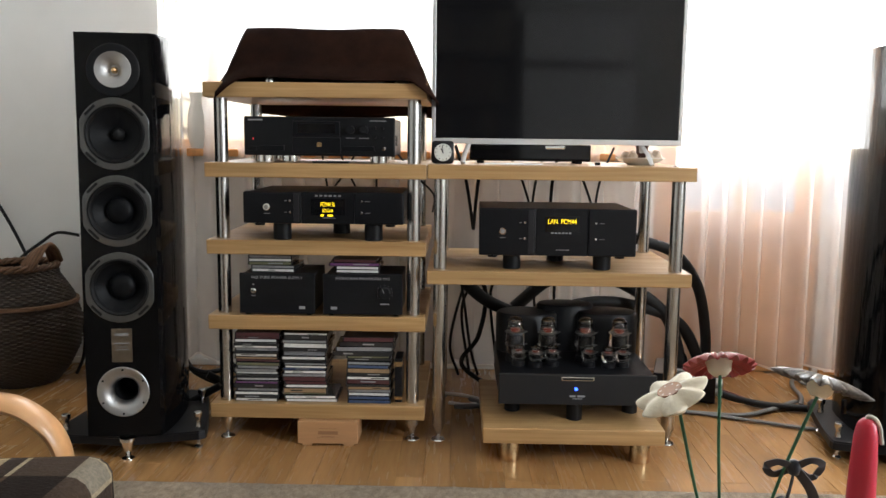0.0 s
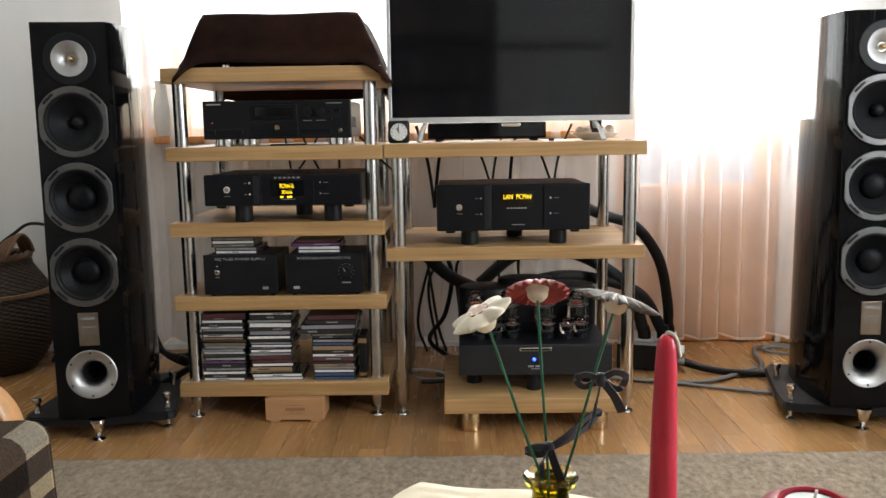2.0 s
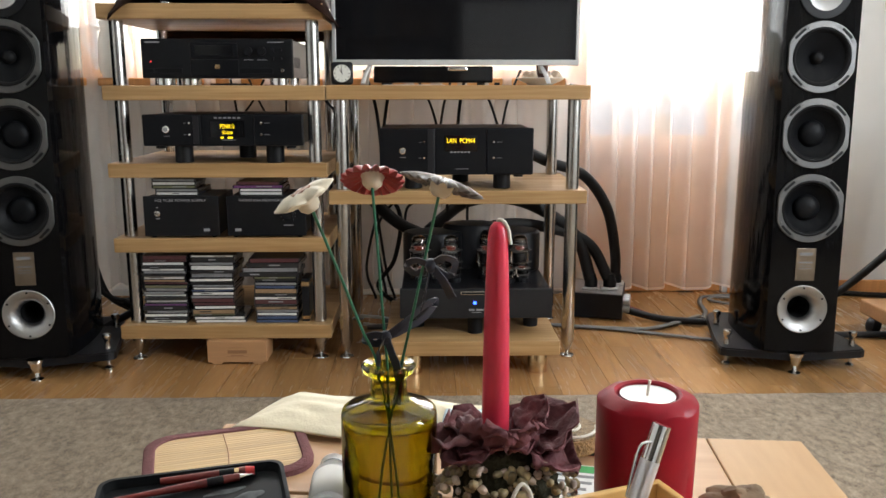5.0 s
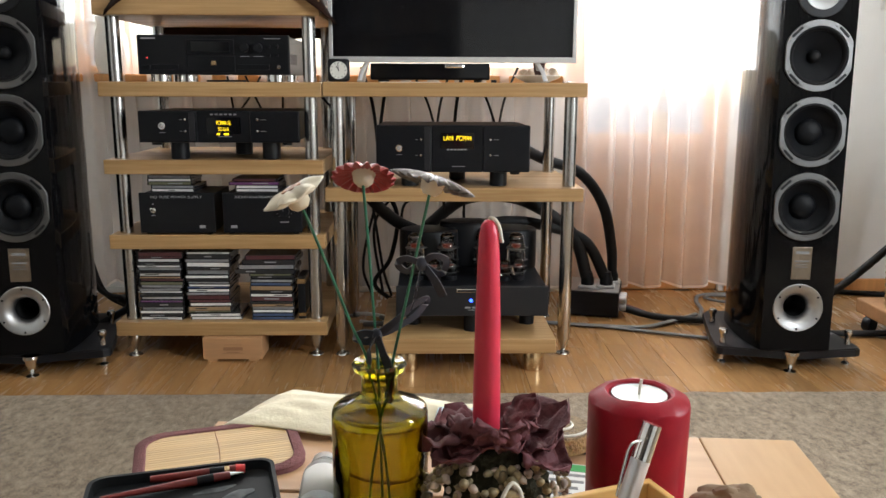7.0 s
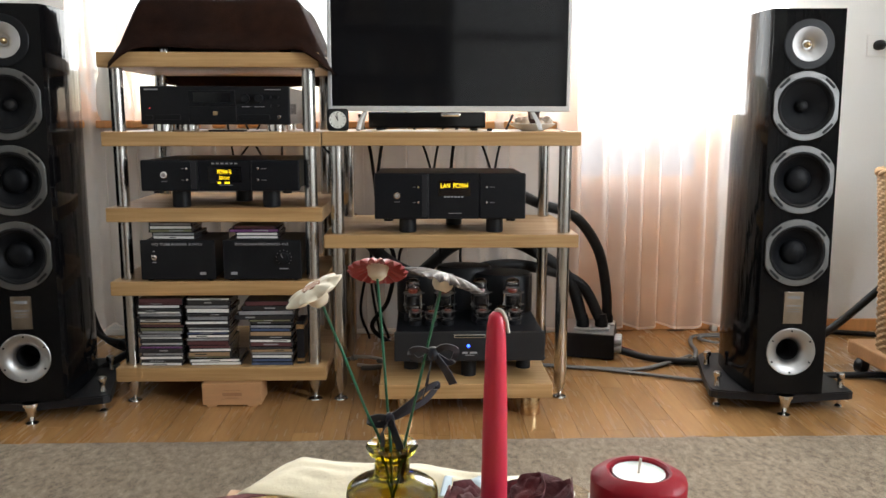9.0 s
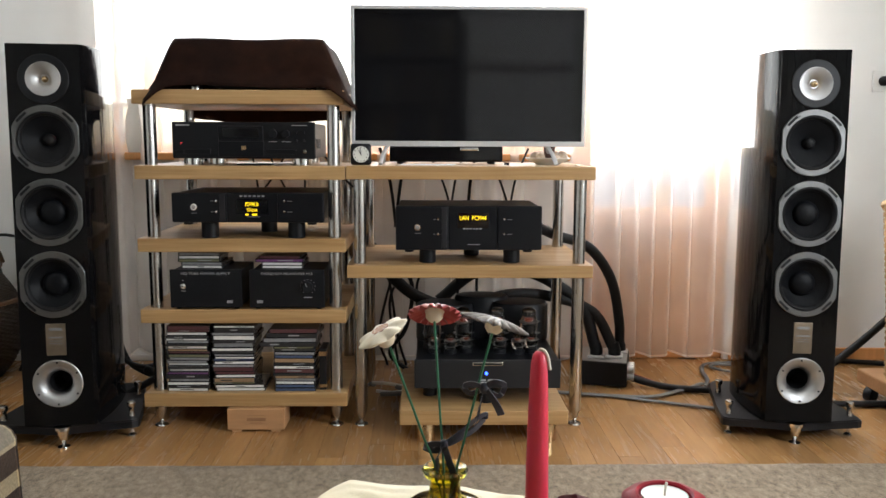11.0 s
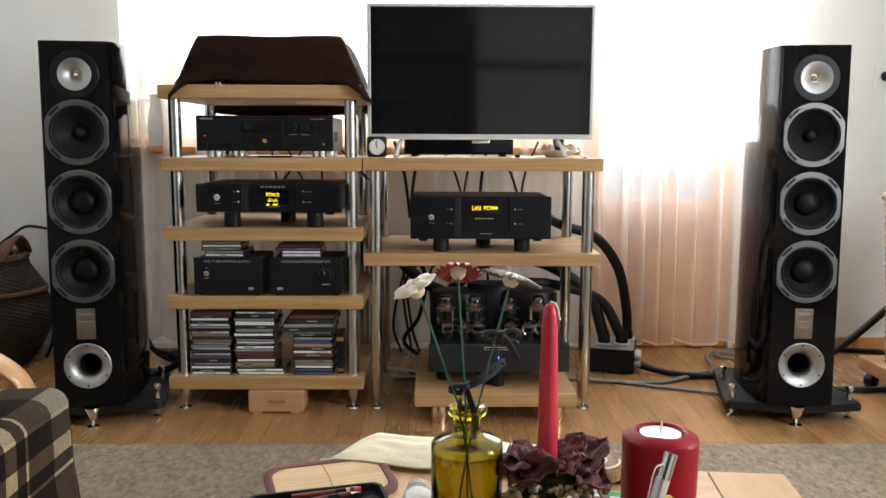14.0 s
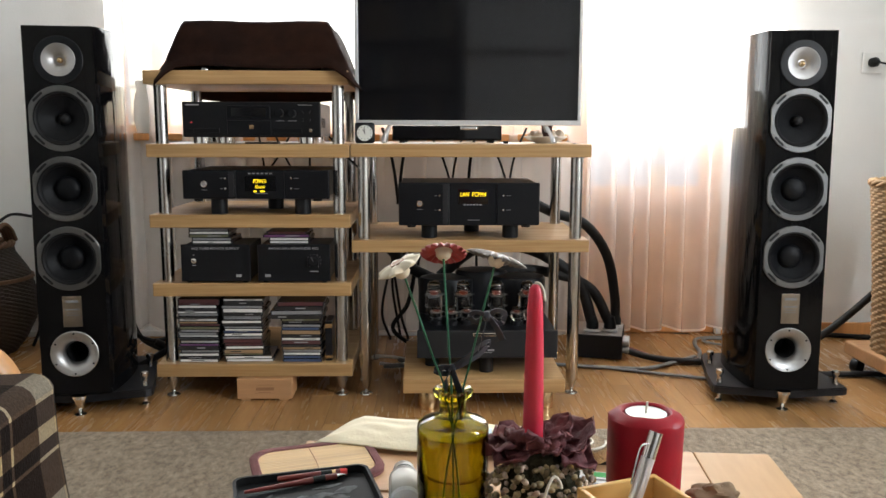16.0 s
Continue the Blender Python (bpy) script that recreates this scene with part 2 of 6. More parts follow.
REDGLAZE = mat("red_ceramic", (0.34, 0.022, 0.022), 0.35, var=0.6, scale=150, bump=0.1, colour2=(0.34, 0.05, 0.05), coat=0.1)
DARKGLAZE = mat("brown_black_ceramic", (0.035, 0.025, 0.022), 0.35, var=0.9, scale=190, bump=0.15, colour2=(0.21, 0.18, 0.155), coat=0.1)
WIRE = mat("green_wire", (0.025, 0.16, 0.085), 0.4, var=0.2, scale=200)
RIBBON = mat("navy_ribbon", (0.012, 0.015, 0.032), 0.45, var=0.3, scale=200, sheen=0.3)
PETAL = mat("dried_burgundy_leaf", (0.155, 0.035, 0.041), 0.7, var=0.55, scale=60, bump=0.45, bump_scale=190, colour2=(0.045, 0.010, 0.014), sheen=0.05)
BERRY = mat("dried_berry", (0.46, 0.38, 0.20), 0.5, var=0.6, scale=130, colour2=(0.17, 0.11, 0.06), piece=0.5)
PALEBERRY = mat("pale_dried_berry", (0.62, 0.52, 0.42), 0.5, var=0.5, scale=140, colour2=(0.30, 0.19, 0.15), piece=0.3)
MOSS = mat("dark_moss", (0.05, 0.045, 0.02), 0.95, var=0.6, scale=120, bump=0.8, bump_scale=300)
CLOTH = mat("cream_cloth", (0.92, 0.83, 0.61), 0.85, var=0.12, scale=18, bump=0.15, bump_scale=220, sheen=0.2)
TISSUE = mat("pale_blue_tissue", (0.58, 0.68, 0.74), 0.9, var=0.15, scale=40, bump=0.2)
TABLEWOOD = mat("beech_veneer", (0.56, 0.335, 0.175), 0.5, var=0.2, scale=14, stretch=(0.4, 5, 4), rough_var=0.06, bump=0.03)
TANWOOD = mat("tan_veneer", (0.52, 0.315, 0.145), 0.52, var=0.12, scale=30, stretch=(4, 0.6, 4), rough_var=0.05, bump=0.03)
BAMBOO = mat("bamboo_slats", (0.62, 0.41, 0.18), 0.5, piece=0.05, var=0.35, scale=40, stretch=(0.3, 14, 4), bump=0.1)
MATEDGE = mat("plum_fabric_edge", (0.20, 0.075, 0.075), 0.95, var=0.3, scale=150, bump=0.5, bump_scale=500)
TRAYBLACK = mat("scuffed_black_tray", (0.008, 0.009, 0.010), 0.55, spec=0.15, var=0.35, scale=26, bump=0.1, colour2=(0.016, 0.018, 0.02))
CHALK = mat("grey_smudge", (0.30, 0.32, 0.34), 0.9, var=0.9, scale=60)
REDPEN = mat("dark_red_lacquer", (0.20, 0.022, 0.018), 0.35, var=0.3, scale=60)
REDTIP = mat("bright_red_plastic", (0.75, 0.03, 0.03), 0.4, var=0.1, scale=60)
PAPER = mat("printed_paper", (0.76, 0.76, 0.73), 0.8, var=0.05, scale=30)
GREENINK = mat("green_ink", (0.10, 0.42, 0.14), 0.8, var=0.1, scale=30)
GREYINK = mat("grey_ink", (0.25, 0.25, 0.25), 0.8, var=0.1, scale=30)
BIRCHBOX = mat("light_box_wood", (0.78, 0.47, 0.16), 0.4, var=0.15, scale=16, stretch=(0.5, 4, 4))
KRAFT = mat("crumpled_kraft", (0.22, 0.14, 0.075), 0.8, var=0.4, scale=40, bump=0.5, bump_scale=70)
BOOKDARK = mat("dark_bookcase", (0.05, 0.038, 0.03), 0.5, var=0.3, scale=20)
CABPALE = mat("pale_wardrobe", (0.58, 0.59, 0.60), 0.5, var=0.08, scale=14)
JARSTUFF = mat("cloudy_plastic", (0.80, 0.82, 0.83), 0.3, var=0.06, scale=60)
JARSTUFF.node_tree.nodes["Principled BSDF"].inputs["Transmission Weight"].default_value = 0.8
JARSTUFF.node_tree.nodes["Principled BSDF"].inputs["IOR"].default_value = 1.2


# ---- mesh helpers ----
def part(name, bm, material, parent=None, label="", m=None, smooth=None):
    me = bpy.data.meshes.new(name)
    bmesh.ops.recalc_face_normals(bm, faces=bm.faces[:])
    if smooth is not None:
        for f in bm.faces:
            f.smooth = True
        for e in bm.edges:
            if len(e.link_faces) == 2 and e.calc_face_angle(0) > radians(smooth):
                e.smooth = False
    bm.to_mesh(me)
    bm.free()
    me.materials.append(material)
    ob = new(name, me)
    if parent is not None:
        ob.parent = parent
    if m is not None:
        ob.matrix_basis = m
    if label:
        tagged(ob, label)
    return ob


def thing(name, m, label, category, group=""):
    ob = new(name)
    ob.empty_display_size = 0.05
    ob.matrix_basis = m
    return tagged(ob, label, category, group)


def add_box(bm, x0, x1, y0, y1, z0, z1, bevel=0.0, seg=2):
    r = bmesh.ops.create_cube(bm, size=1, matrix=Matrix.LocRotScale(((x0 + x1) / 2, (y0 + y1) / 2, (z0 + z1) / 2), None, (x1 - x0, y1 - y0, z1 - z0)))
    if bevel:
        edges = list({e for v in r["verts"] for e in v.link_edges})
        bmesh.ops.bevel(bm, geom=edges, offset=bevel, segments=seg, affect="EDGES", profile=0.5)
    return bm


def box(x0, x1, y0, y1, z0, z1, bevel=0.0, seg=2):
    return add_box(bmesh.new(), x0, x1, y0, y1, z0, z1, bevel, seg)


def add_lathe(bm, profile, steps=32, m=None, cap=True):
    """Turns (radius, height) pairs about z."""
    rings = []
    for r, z in profile:
        if r < 1e-6:
            rings.append([bm.verts.new((0, 0, z))])
        else:
            rings.append([bm.verts.new((r * math.cos(2 * math.pi * k / steps), r * math.sin(2 * math.pi * k / steps), z)) for k in range(steps)])
    made = [v for ring in rings for v in ring]
    for a, b in zip(rings, rings[1:]):
        for k in range(steps):
            k2 = (k + 1) % steps
            if len(a) == 1 and len(b) == 1:
                continue
            if len(a) == 1:
                bm.faces.new((a[0], b[k], b[k2]))
            elif len(b) == 1:
                bm.faces.new((a[k], a[k2], b[0]))
            else:
                bm.faces.new((a[k], a[k2], b[k2], b[k]))
    if cap:
        for ring in (rings[0], rings[-1]):
            if len(ring) > 2:
                bm.faces.new(ring)
    if m is not None:
        bmesh.ops.transform(bm, matrix=m, verts=made)
    return bm


def lathe(profile, steps=32, m=None, cap=True):
    return add_lathe(bmesh.new(), profile, steps, m, cap)


def rod(r, z0, z1, steps=24, bev=0.0015):
    return lathe([(r - bev, z0), (r, z0 + bev), (r, z1 - bev), (r - bev, z1)], steps)


def smooth_line(points, n=12):
    """Catmull-Rom through the points."""
    p = [Vector(q) for q in points]
    p = [p[0] * 2 - p[1]] + p + [p[-1] * 2 - p[-2]]
    out = []
    for i in range(1, len(p) - 2):
        for k in range(n):
            t = k / n
            out.append(0.5 * (2 * p[i] + (p[i + 1] - p[i - 1]) * t + (2 * p[i - 1] - 5 * p[i] + 4 * p[i + 1] - p[i + 2]) * t * t
                              + (3 * p[i] - p[i - 1] - 3 * p[i + 1] + p[i + 2]) * t ** 3))
    out.append(p[-2])
    return out


def add_tube(bm, points, r, steps=8, n=10, flat=1.0, ends=None):
    line = smooth_line(points, n)
    rings, side = [], None
    for i, q in enumerate(line):
        d = (line[min(i + 1, len(line) - 1)] - line[max(i - 1, 0)]).normalized()
        if side is None:
            side = d.orthogonal().normalized()
            if abs(d.z) < 0.9:
                side = d.cross(Vector((0, 0, 1))).normalized()
        side = (side - d * side.dot(d)).normalized()
        up = d.cross(side)
        rr = r if ends is None else r + (ends - r) * i / (len(line) - 1)
        rings.append([bm.verts.new(q + side * rr * math.cos(2 * math.pi * k / steps) + up * rr * flat * math.sin(2 * math.pi * k / steps)) for k in range(steps)])
    for a, b in zip(rings, rings[1:]):
        for k in range(steps):
            bm.faces.new((a[k], a[(k + 1) % steps], b[(k + 1) % steps], b[k]))
    bm.faces.new(rings[0])
    bm.faces.new(rings[-1])
    return bm


def tube(points, r, steps=8, n=10, flat=1.0, ends=None):
    return add_tube(bmesh.new(), points, r, steps, n, flat, ends)


def prism(outline, z0, z1, bevel=0.0):
    """A plate from an outline in x, y."""
    bm = bmesh.new()
    lo = [bm.verts.new((x, y, z0)) for x, y in outline]
    hi = [bm.verts.new((x, y, z1)) for x, y in outline]
    n = len(outline)
    bm.faces.new(lo)
    top = bm.faces.new(hi)
    for k in range(n):
        bm.faces.new((lo[k], lo[(k + 1) % n], hi[(k + 1) % n], hi[k]))
    if bevel:
        bmesh.ops.bevel(bm, geom=list(top.edges), offset=bevel, segments=2, affect="EDGES")
    return bm


def lettering(name, text, size, material, parent, m, width=None):
    """Raised letters in the built-in font, facing the reader at -y of m."""
    cu = bpy.data.curves.new(name, "FONT")
    cu.body, cu.size, cu.extrude = text, size, 0.0003
    cu.align_x, cu.align_y = "CENTER", "CENTER"
    tmp = bpy.data.objects.new(name, cu)
    scene.collection.objects.link(tmp)
    bpy.context.view_layer.update()
    me = bpy.data.meshes.new_from_object(tmp.evaluated_get(bpy.context.evaluated_depsgraph_get()))
    bpy.data.objects.remove(tmp)
    me.materials.clear()
    me.materials.append(material)
    if width:
        have = max(v.co.x for v in me.vertices) - min(v.co.x for v in me.vertices)
        me.transform(Matrix.Diagonal((width / have, 1, 1, 1)))
    me.transform(pose(0, 0, 0, 90, 0, 0))
    ob = new(name, me)
    ob.parent = parent
    ob.matrix_basis = m
    return ob


def setting(ob, label=""):
    return tagged(ob, label, kind="structure")


# ---- the room ----
ROOM_L, ROOM_R, BACK, REAR, HIGH = -2.2, 2.4, 3.08, -1.45, 2.5


def wall_from_boxes(name, boxes, m=None, label=""):
    bm = bmesh.new()
    for b in boxes:
        add_box(bm, *b)
    ob = part(name, bm, WALL, m=m)
    return setting(ob, label or "plain off-white plastered wall")


WX0, WX1, WZ0, WZ1 = -1.12, 0.69, 0.84, 2.2
DX0, DX1, SX1 = 0.74, 1.375, 1.60
T = 0.25
wall_from_boxes("wall_north", [
    (ROOM_L, WX0, BACK, BACK + T, 0, HIGH), (WX0, WX1, BACK, BACK + T, 0, WZ0), (WX0, WX1, BACK, BACK + T, WZ1, HIGH),
    (WX1, DX0, BACK, BACK + T, 0, HIGH), (DX0, SX1, BACK, BACK + T, WZ1, HIGH), (DX1, SX1, BACK, BACK + T, 0, 0.60),
    (SX1, ROOM_R + 0.2, BACK, BACK + T, 0, HIGH)])
# the gap from y 0.0 to 0.66 is added for the unseen fill lamp
wall_from_boxes("wall_east", [
    (ROOM_R, ROOM_R + 0.2, REAR, 0.0, 0, HIGH), (ROOM_R, ROOM_R + 0.2, 0.0, 0.66, 0, 0.85), (ROOM_R, ROOM_R + 0.2, 0.0, 0.66, 2.15, HIGH),
    (ROOM_R, ROOM_R + 0.2, 0.66, BACK, 0, HIGH)])
wall_from_boxes("wall_west", [(ROOM_L - 0.2, ROOM_L, REAR, BACK + T, 0, HIGH)])
wall_from_boxes("wall_south", [(ROOM_L - 0.2, ROOM_R + 0.2, REAR - 0.2, REAR, 0, HIGH)])
setting(part("ceiling", box(ROOM_L - 0.2, ROOM_R + 0.3, REAR - 0.2, BACK + T, HIGH, HIGH + 0.15), CEIL), "white painted ceiling")
floor = setting(part("floor", box(ROOM_L - 0.2, ROOM_R + 0.3, REAR - 0.2, BACK + T, -0.2, -0.006), JOINT), "oak strip parquet floor, satin varnish")
setting(part("baseboard", box(ROOM_L, DX0 - 0.02, BACK - 0.014, BACK - 0.001, 0.0, 0.024, 0.003), WHITEPLASTIC), "low white painted skirting")
setting(part("baseboard", box(DX1 + 0.02, ROOM_R, BACK - 0.014, BACK - 0.001, 0.0, 0.05, 0.003), DOORWOOD), "low honey-coloured wooden skirting")

# window over the sill, and the balcony door with its wooden lower panel
win = setting(new("window_1"), "wide wooden window, overexposed by daylight")
win.matrix_basis = pose(0, BACK + 0.06, 0)
fw = 0.03
for name, b in (("window_frame", (WX0, WX1, 0, 0.07, WZ0, WZ0 + fw)), ("window_frame", (WX0, WX1, 0, 0.07, WZ1 - fw, WZ1)),
                ("window_frame", (WX0, WX0 + fw, 0, 0.07, WZ0 + fw, WZ1 - fw)), ("window_frame", (WX1 - fw, WX1, 0, 0.07, WZ0 + fw, WZ1 - fw))):
    part(name, box(*b, 0.006), DOORWOOD, win)
part("mullion", box(-0.97, -0.915, 0, 0.07, WZ0 + fw, WZ1 - fw, 0.006), DOORWOOD, win)
pane = part("pane", box(WX0 + fw, WX1 - fw, 0.115, 0.12, WZ0 + fw, WZ1 - fw), PANE, win)
pane.visible_shadow = False
part("window_sill", box(WX0 - 0.03, WX1 + 0.02, -0.2, 0.0, WZ0 - 0.03, WZ0 - 0.002, 0.006), DOORWOOD, win, "honey-coloured wooden sill board")
door = setting(new("door_1"), "honey-coloured wooden balcony door with glazed top")
door.matrix_basis = pose(0, BACK + 0.02, 0)
for b in ((DX0, DX0 + 0.09, 0, 0.07, 0.0, WZ1), (DX1 - 0.075, DX1, 0, 0.07, 0.0, WZ1), (DX0 + 0.09, DX1 - 0.075, 0, 0.07, 0.0, 0.12),
          (DX0 + 0.09, DX1 - 0.075, 0, 0.07, 0.53, 0.62), (DX0 + 0.09, DX1 - 0.075, 0, 0.07, WZ1 - 0.1, WZ1)):
    part("door_frame", box(*b, 0.006), DOORWOOD, door)
part("door_panel", box(DX0 + 0.085, DX1 - 0.07, 0.02, 0.05, 0.11, 0.54), DOORWOOD, door)
dpane = part("pane", box(DX0 + 0.085, DX1 - 0.07, 0.155, 0.16, 0.61, WZ1 - 0.09), PANE, door)
dpane.visible_shadow = False
strip = setting(new("window_3"), "narrow fixed window beside the balcony door")
strip.matrix_basis = pose(0, BACK + 0.02, 0)
for b in ((DX1 + 0.002, DX1 + 0.022, 0, 0.07, 0.60, WZ1), (SX1 - 0.02, SX1, 0, 0.07, 0.60, WZ1), (DX1 + 0.022, SX1 - 0.02, 0, 0.07, 0.60, 0.63), (DX1 + 0.022, SX1 - 0.02, 0, 0.07, WZ1 - 0.03, WZ1)):
    part("window_frame", box(*b, 0.004), WHITEPLASTIC, strip)
spane = part("pane", box(DX1 + 0.02, SX1 - 0.018, 0.155, 0.16, 0.62, WZ1 - 0.02), PANE, strip)
spane.visible_shadow = False
# unseen window, added only to frame the side fill lamp
side = setting(new("added_side_window"), "added wooden window in the side wall, out of view, holding the fill lamp")
side.matrix_basis = pose(ROOM_R + 0.08, 1.4, 0)
for b in ((0, 0.06, -1.4, -1.35, 0.85, 2.15), (0, 0.06, -0.79, -0.74, 0.85, 2.15), (0, 0.06, -1.35, -0.79, 0.85, 0.90), (0, 0.06, -1.35, -0.79, 2.10, 2.15)):
    part("window_frame", box(*b, 0.006), DOORWOOD, side)


def curtain(strip=False):
    """A gathered sheer curtain, its folds deeper and wider towards the hem."""
    bm = bmesh.new()
    nx, nz = 900, 22
    x0, x1, z0, z1 = -1.08, 1.545, 0.052, 2.36
    rows = []
    for j in range(2 if strip else nz + 1):
        v = j * 0.004 if strip else j / nz
        z = z0 + (z1 - z0) * v
        row = []
        for i in range(nx + 1):
            u = i / nx
            x = x0 + (x1 - x0) * u
            s = x * 68 + 2.6 * math.sin(x * 5.3) + 1.6 * math.sin(x * 11.7 + 1)
            amp = 0.014 + 0.016 * (0.5 + 0.5 * math.sin(x * 7.1 + 2)) * (1 - 0.45 * v)
            y = amp * math.sin(s + 0.25 * v) + 0.006 * math.sin(2.1 * s + 3 * v)
            hem = 0.013 * math.sin(s * 0.5 + 1) * max(0.0, 1 - v * 22)
            lap = 0.011 + 0.019 * (0.5 + 0.5 * math.sin(x * 9.3 + 0.7))
            row.append(bm.verts.new((x - lap * (1 - 0.3 * v) * math.sin(s + 0.25 * v + 0.4 * math.sin(3 * z + 4 * x)), y + 0.012 * math.cos(s) - (0.003 if strip else 0), z + hem)))
        rows.append(row)
    for a, b in zip(rows, rows[1:]):
        for i in range(nx):
            bm.faces.new((a[i], a[i + 1], b[i + 1], b[i]))
    return bm


cu = part("curtain", curtain(), VOILE, m=pose(0, 2.955, 0), smooth=80)
part("hem", curtain(True), HEM, cu, "white stitched hem", smooth=80)
tagged(cu, "sheer peach-white voile curtain hanging in soft folds", "curtain")
rail = part("curtain_rail", tube([(-1.4, 0, 0), (0, 0, 0), (1.75, 0, 0)], 0.012, 10), STEEL, m=pose(0, 2.955, 2.375))
tagged(rail, "thin metal curtain rail above the window", "curtain rail")

# rug
rug = bmesh.new()
bmesh.ops.create_grid(rug, x_segments=160, y_segments=120, size=0.5, matrix=Matrix.Diagonal((4.0, 3.2, 1, 1)))
for v in rug.verts:
    v.co.z = 0.011 + 0.0025 * noise.noise(v.co * 14) + 0.0015 * noise.noise(v.co * 45)
    if abs(v.co.x) > 1.99 or abs(v.co.y) > 1.59:
        v.co.z = -0.004
tagged(part("rug", rug, RUG, m=pose(0.1, 0.372, 0.004), smooth=60), "beige-brown mottled wool rug on the parquet", "rug")


# ---- racks ----
def board(name, parent, x0, x1, y0, y1, z0, z1, label=""):
    return part(name, box(x0, x1, y0, y1, z0, z1, 0.003, 2), ASH, parent, label)


def rack(name, x0, x1, depth, shelves, label):
    """Solid shelves on four steel tube legs that end in cones on small discs."""
    r = thing(name, pose((x0 + x1) / 2, 2.265, 0), label, "rack", "hi-fi racks")
    w = (x1 - x0) / 2
    for z0, z1 in shelves:
        board("shelf", r, -w, w, 0, depth, z0, z1)
    for sx in (-1, 1):
        for y in (0.045, depth - 0.045):
            x = sx * (w - 0.037)
            tops = [z for z, _ in shelves]
            starts = [z1 for _, z1 in shelves]
            lows = [0.02] + sorted(starts)[:-1]
            highs = sorted(tops)
            for k, (a, b) in enumerate(zip(lows, highs)):
                if k == 0:
                    prof = [(0.004, 0.006), (0.005, 0.012), (0.0175, 0.047), (0.019, 0.05), (0.019, b)]
                    leg = part("leg", lathe(prof, 28, pose(x, y, 0)), STEEL, r, smooth=40)
                    part("spike_disc", lathe([(0.0, 0.0), (0.02, 0.0), (0.021, 0.002), (0.019, 0.005), (0.006, 0.0075), (0, 0.0075)], 24, pose(x, y, 0)), CHROME, leg, smooth=40)
                else:
                    part("leg", lathe([(0.019, a), (0.019, b)], 28, pose(x, y, 0)), STEEL, r, smooth=40)
    return r


rack("hifi_rack", -0.708, -0.088, 0.50, [(0.073, 0.115), (0.334, 0.376), (0.551, 0.592), (0.768, 0.809), (0.988, 1.030)],
     "tall five-shelf ash rack on brushed steel tube legs")
rack("hifi_rack", -0.085, 0.660, 0.50, [(0.473, 0.512), (0.770, 0.810)], "wide two-shelf ash rack on brushed steel tube legs")

plat = thing("isolation_platform", pose(0.324, 2.13, 0), "ash platform board on four pale brass feet", "platform")
board("board", plat, -0.247, 0.247, 0, 0.46, 0.060, 0.103)
for x in (-0.17, 0.19):
    for y in (0.045, 0.40):
        part("foot", lathe([(0.026, 0), (0.028, 0.002), (0.028, 0.058), (0.027, 0.0598)], 28, pose(x, y, 0)), BRASS, plat, smooth=40)


# ---- loudspeakers ----
def clipped_ring(r_out, r_in, flat, depth, steps=64):
    """A driver frame: a ring cut straight at its sides."""
    bm = bmesh.new()
    loops = []
    for r, z, cut in ((r_out, 0, flat), (r_out, depth - 0.001, flat), (r_out - 0.0015, depth, flat - 0.001), (r_in, depth, 9), (r_in - 0.003, 0, 9)):
        loops.append([bm.verts.new((max(-cut, min(cut, r * math.cos(2 * math.pi * k / steps))), r * math.sin(2 * math.pi * k / steps), z)) for k in range(steps)])
    loops.append(loops[0])
    for a, b in zip(loops, loops[1:]):
        for k in range(steps):
            bm.faces.new((a[k], a[(k + 1) % steps], b[(k + 1) % steps], b[k]))
    return bm


LEAN = 0.026
TALL, HALF = 1.144, 0.0965


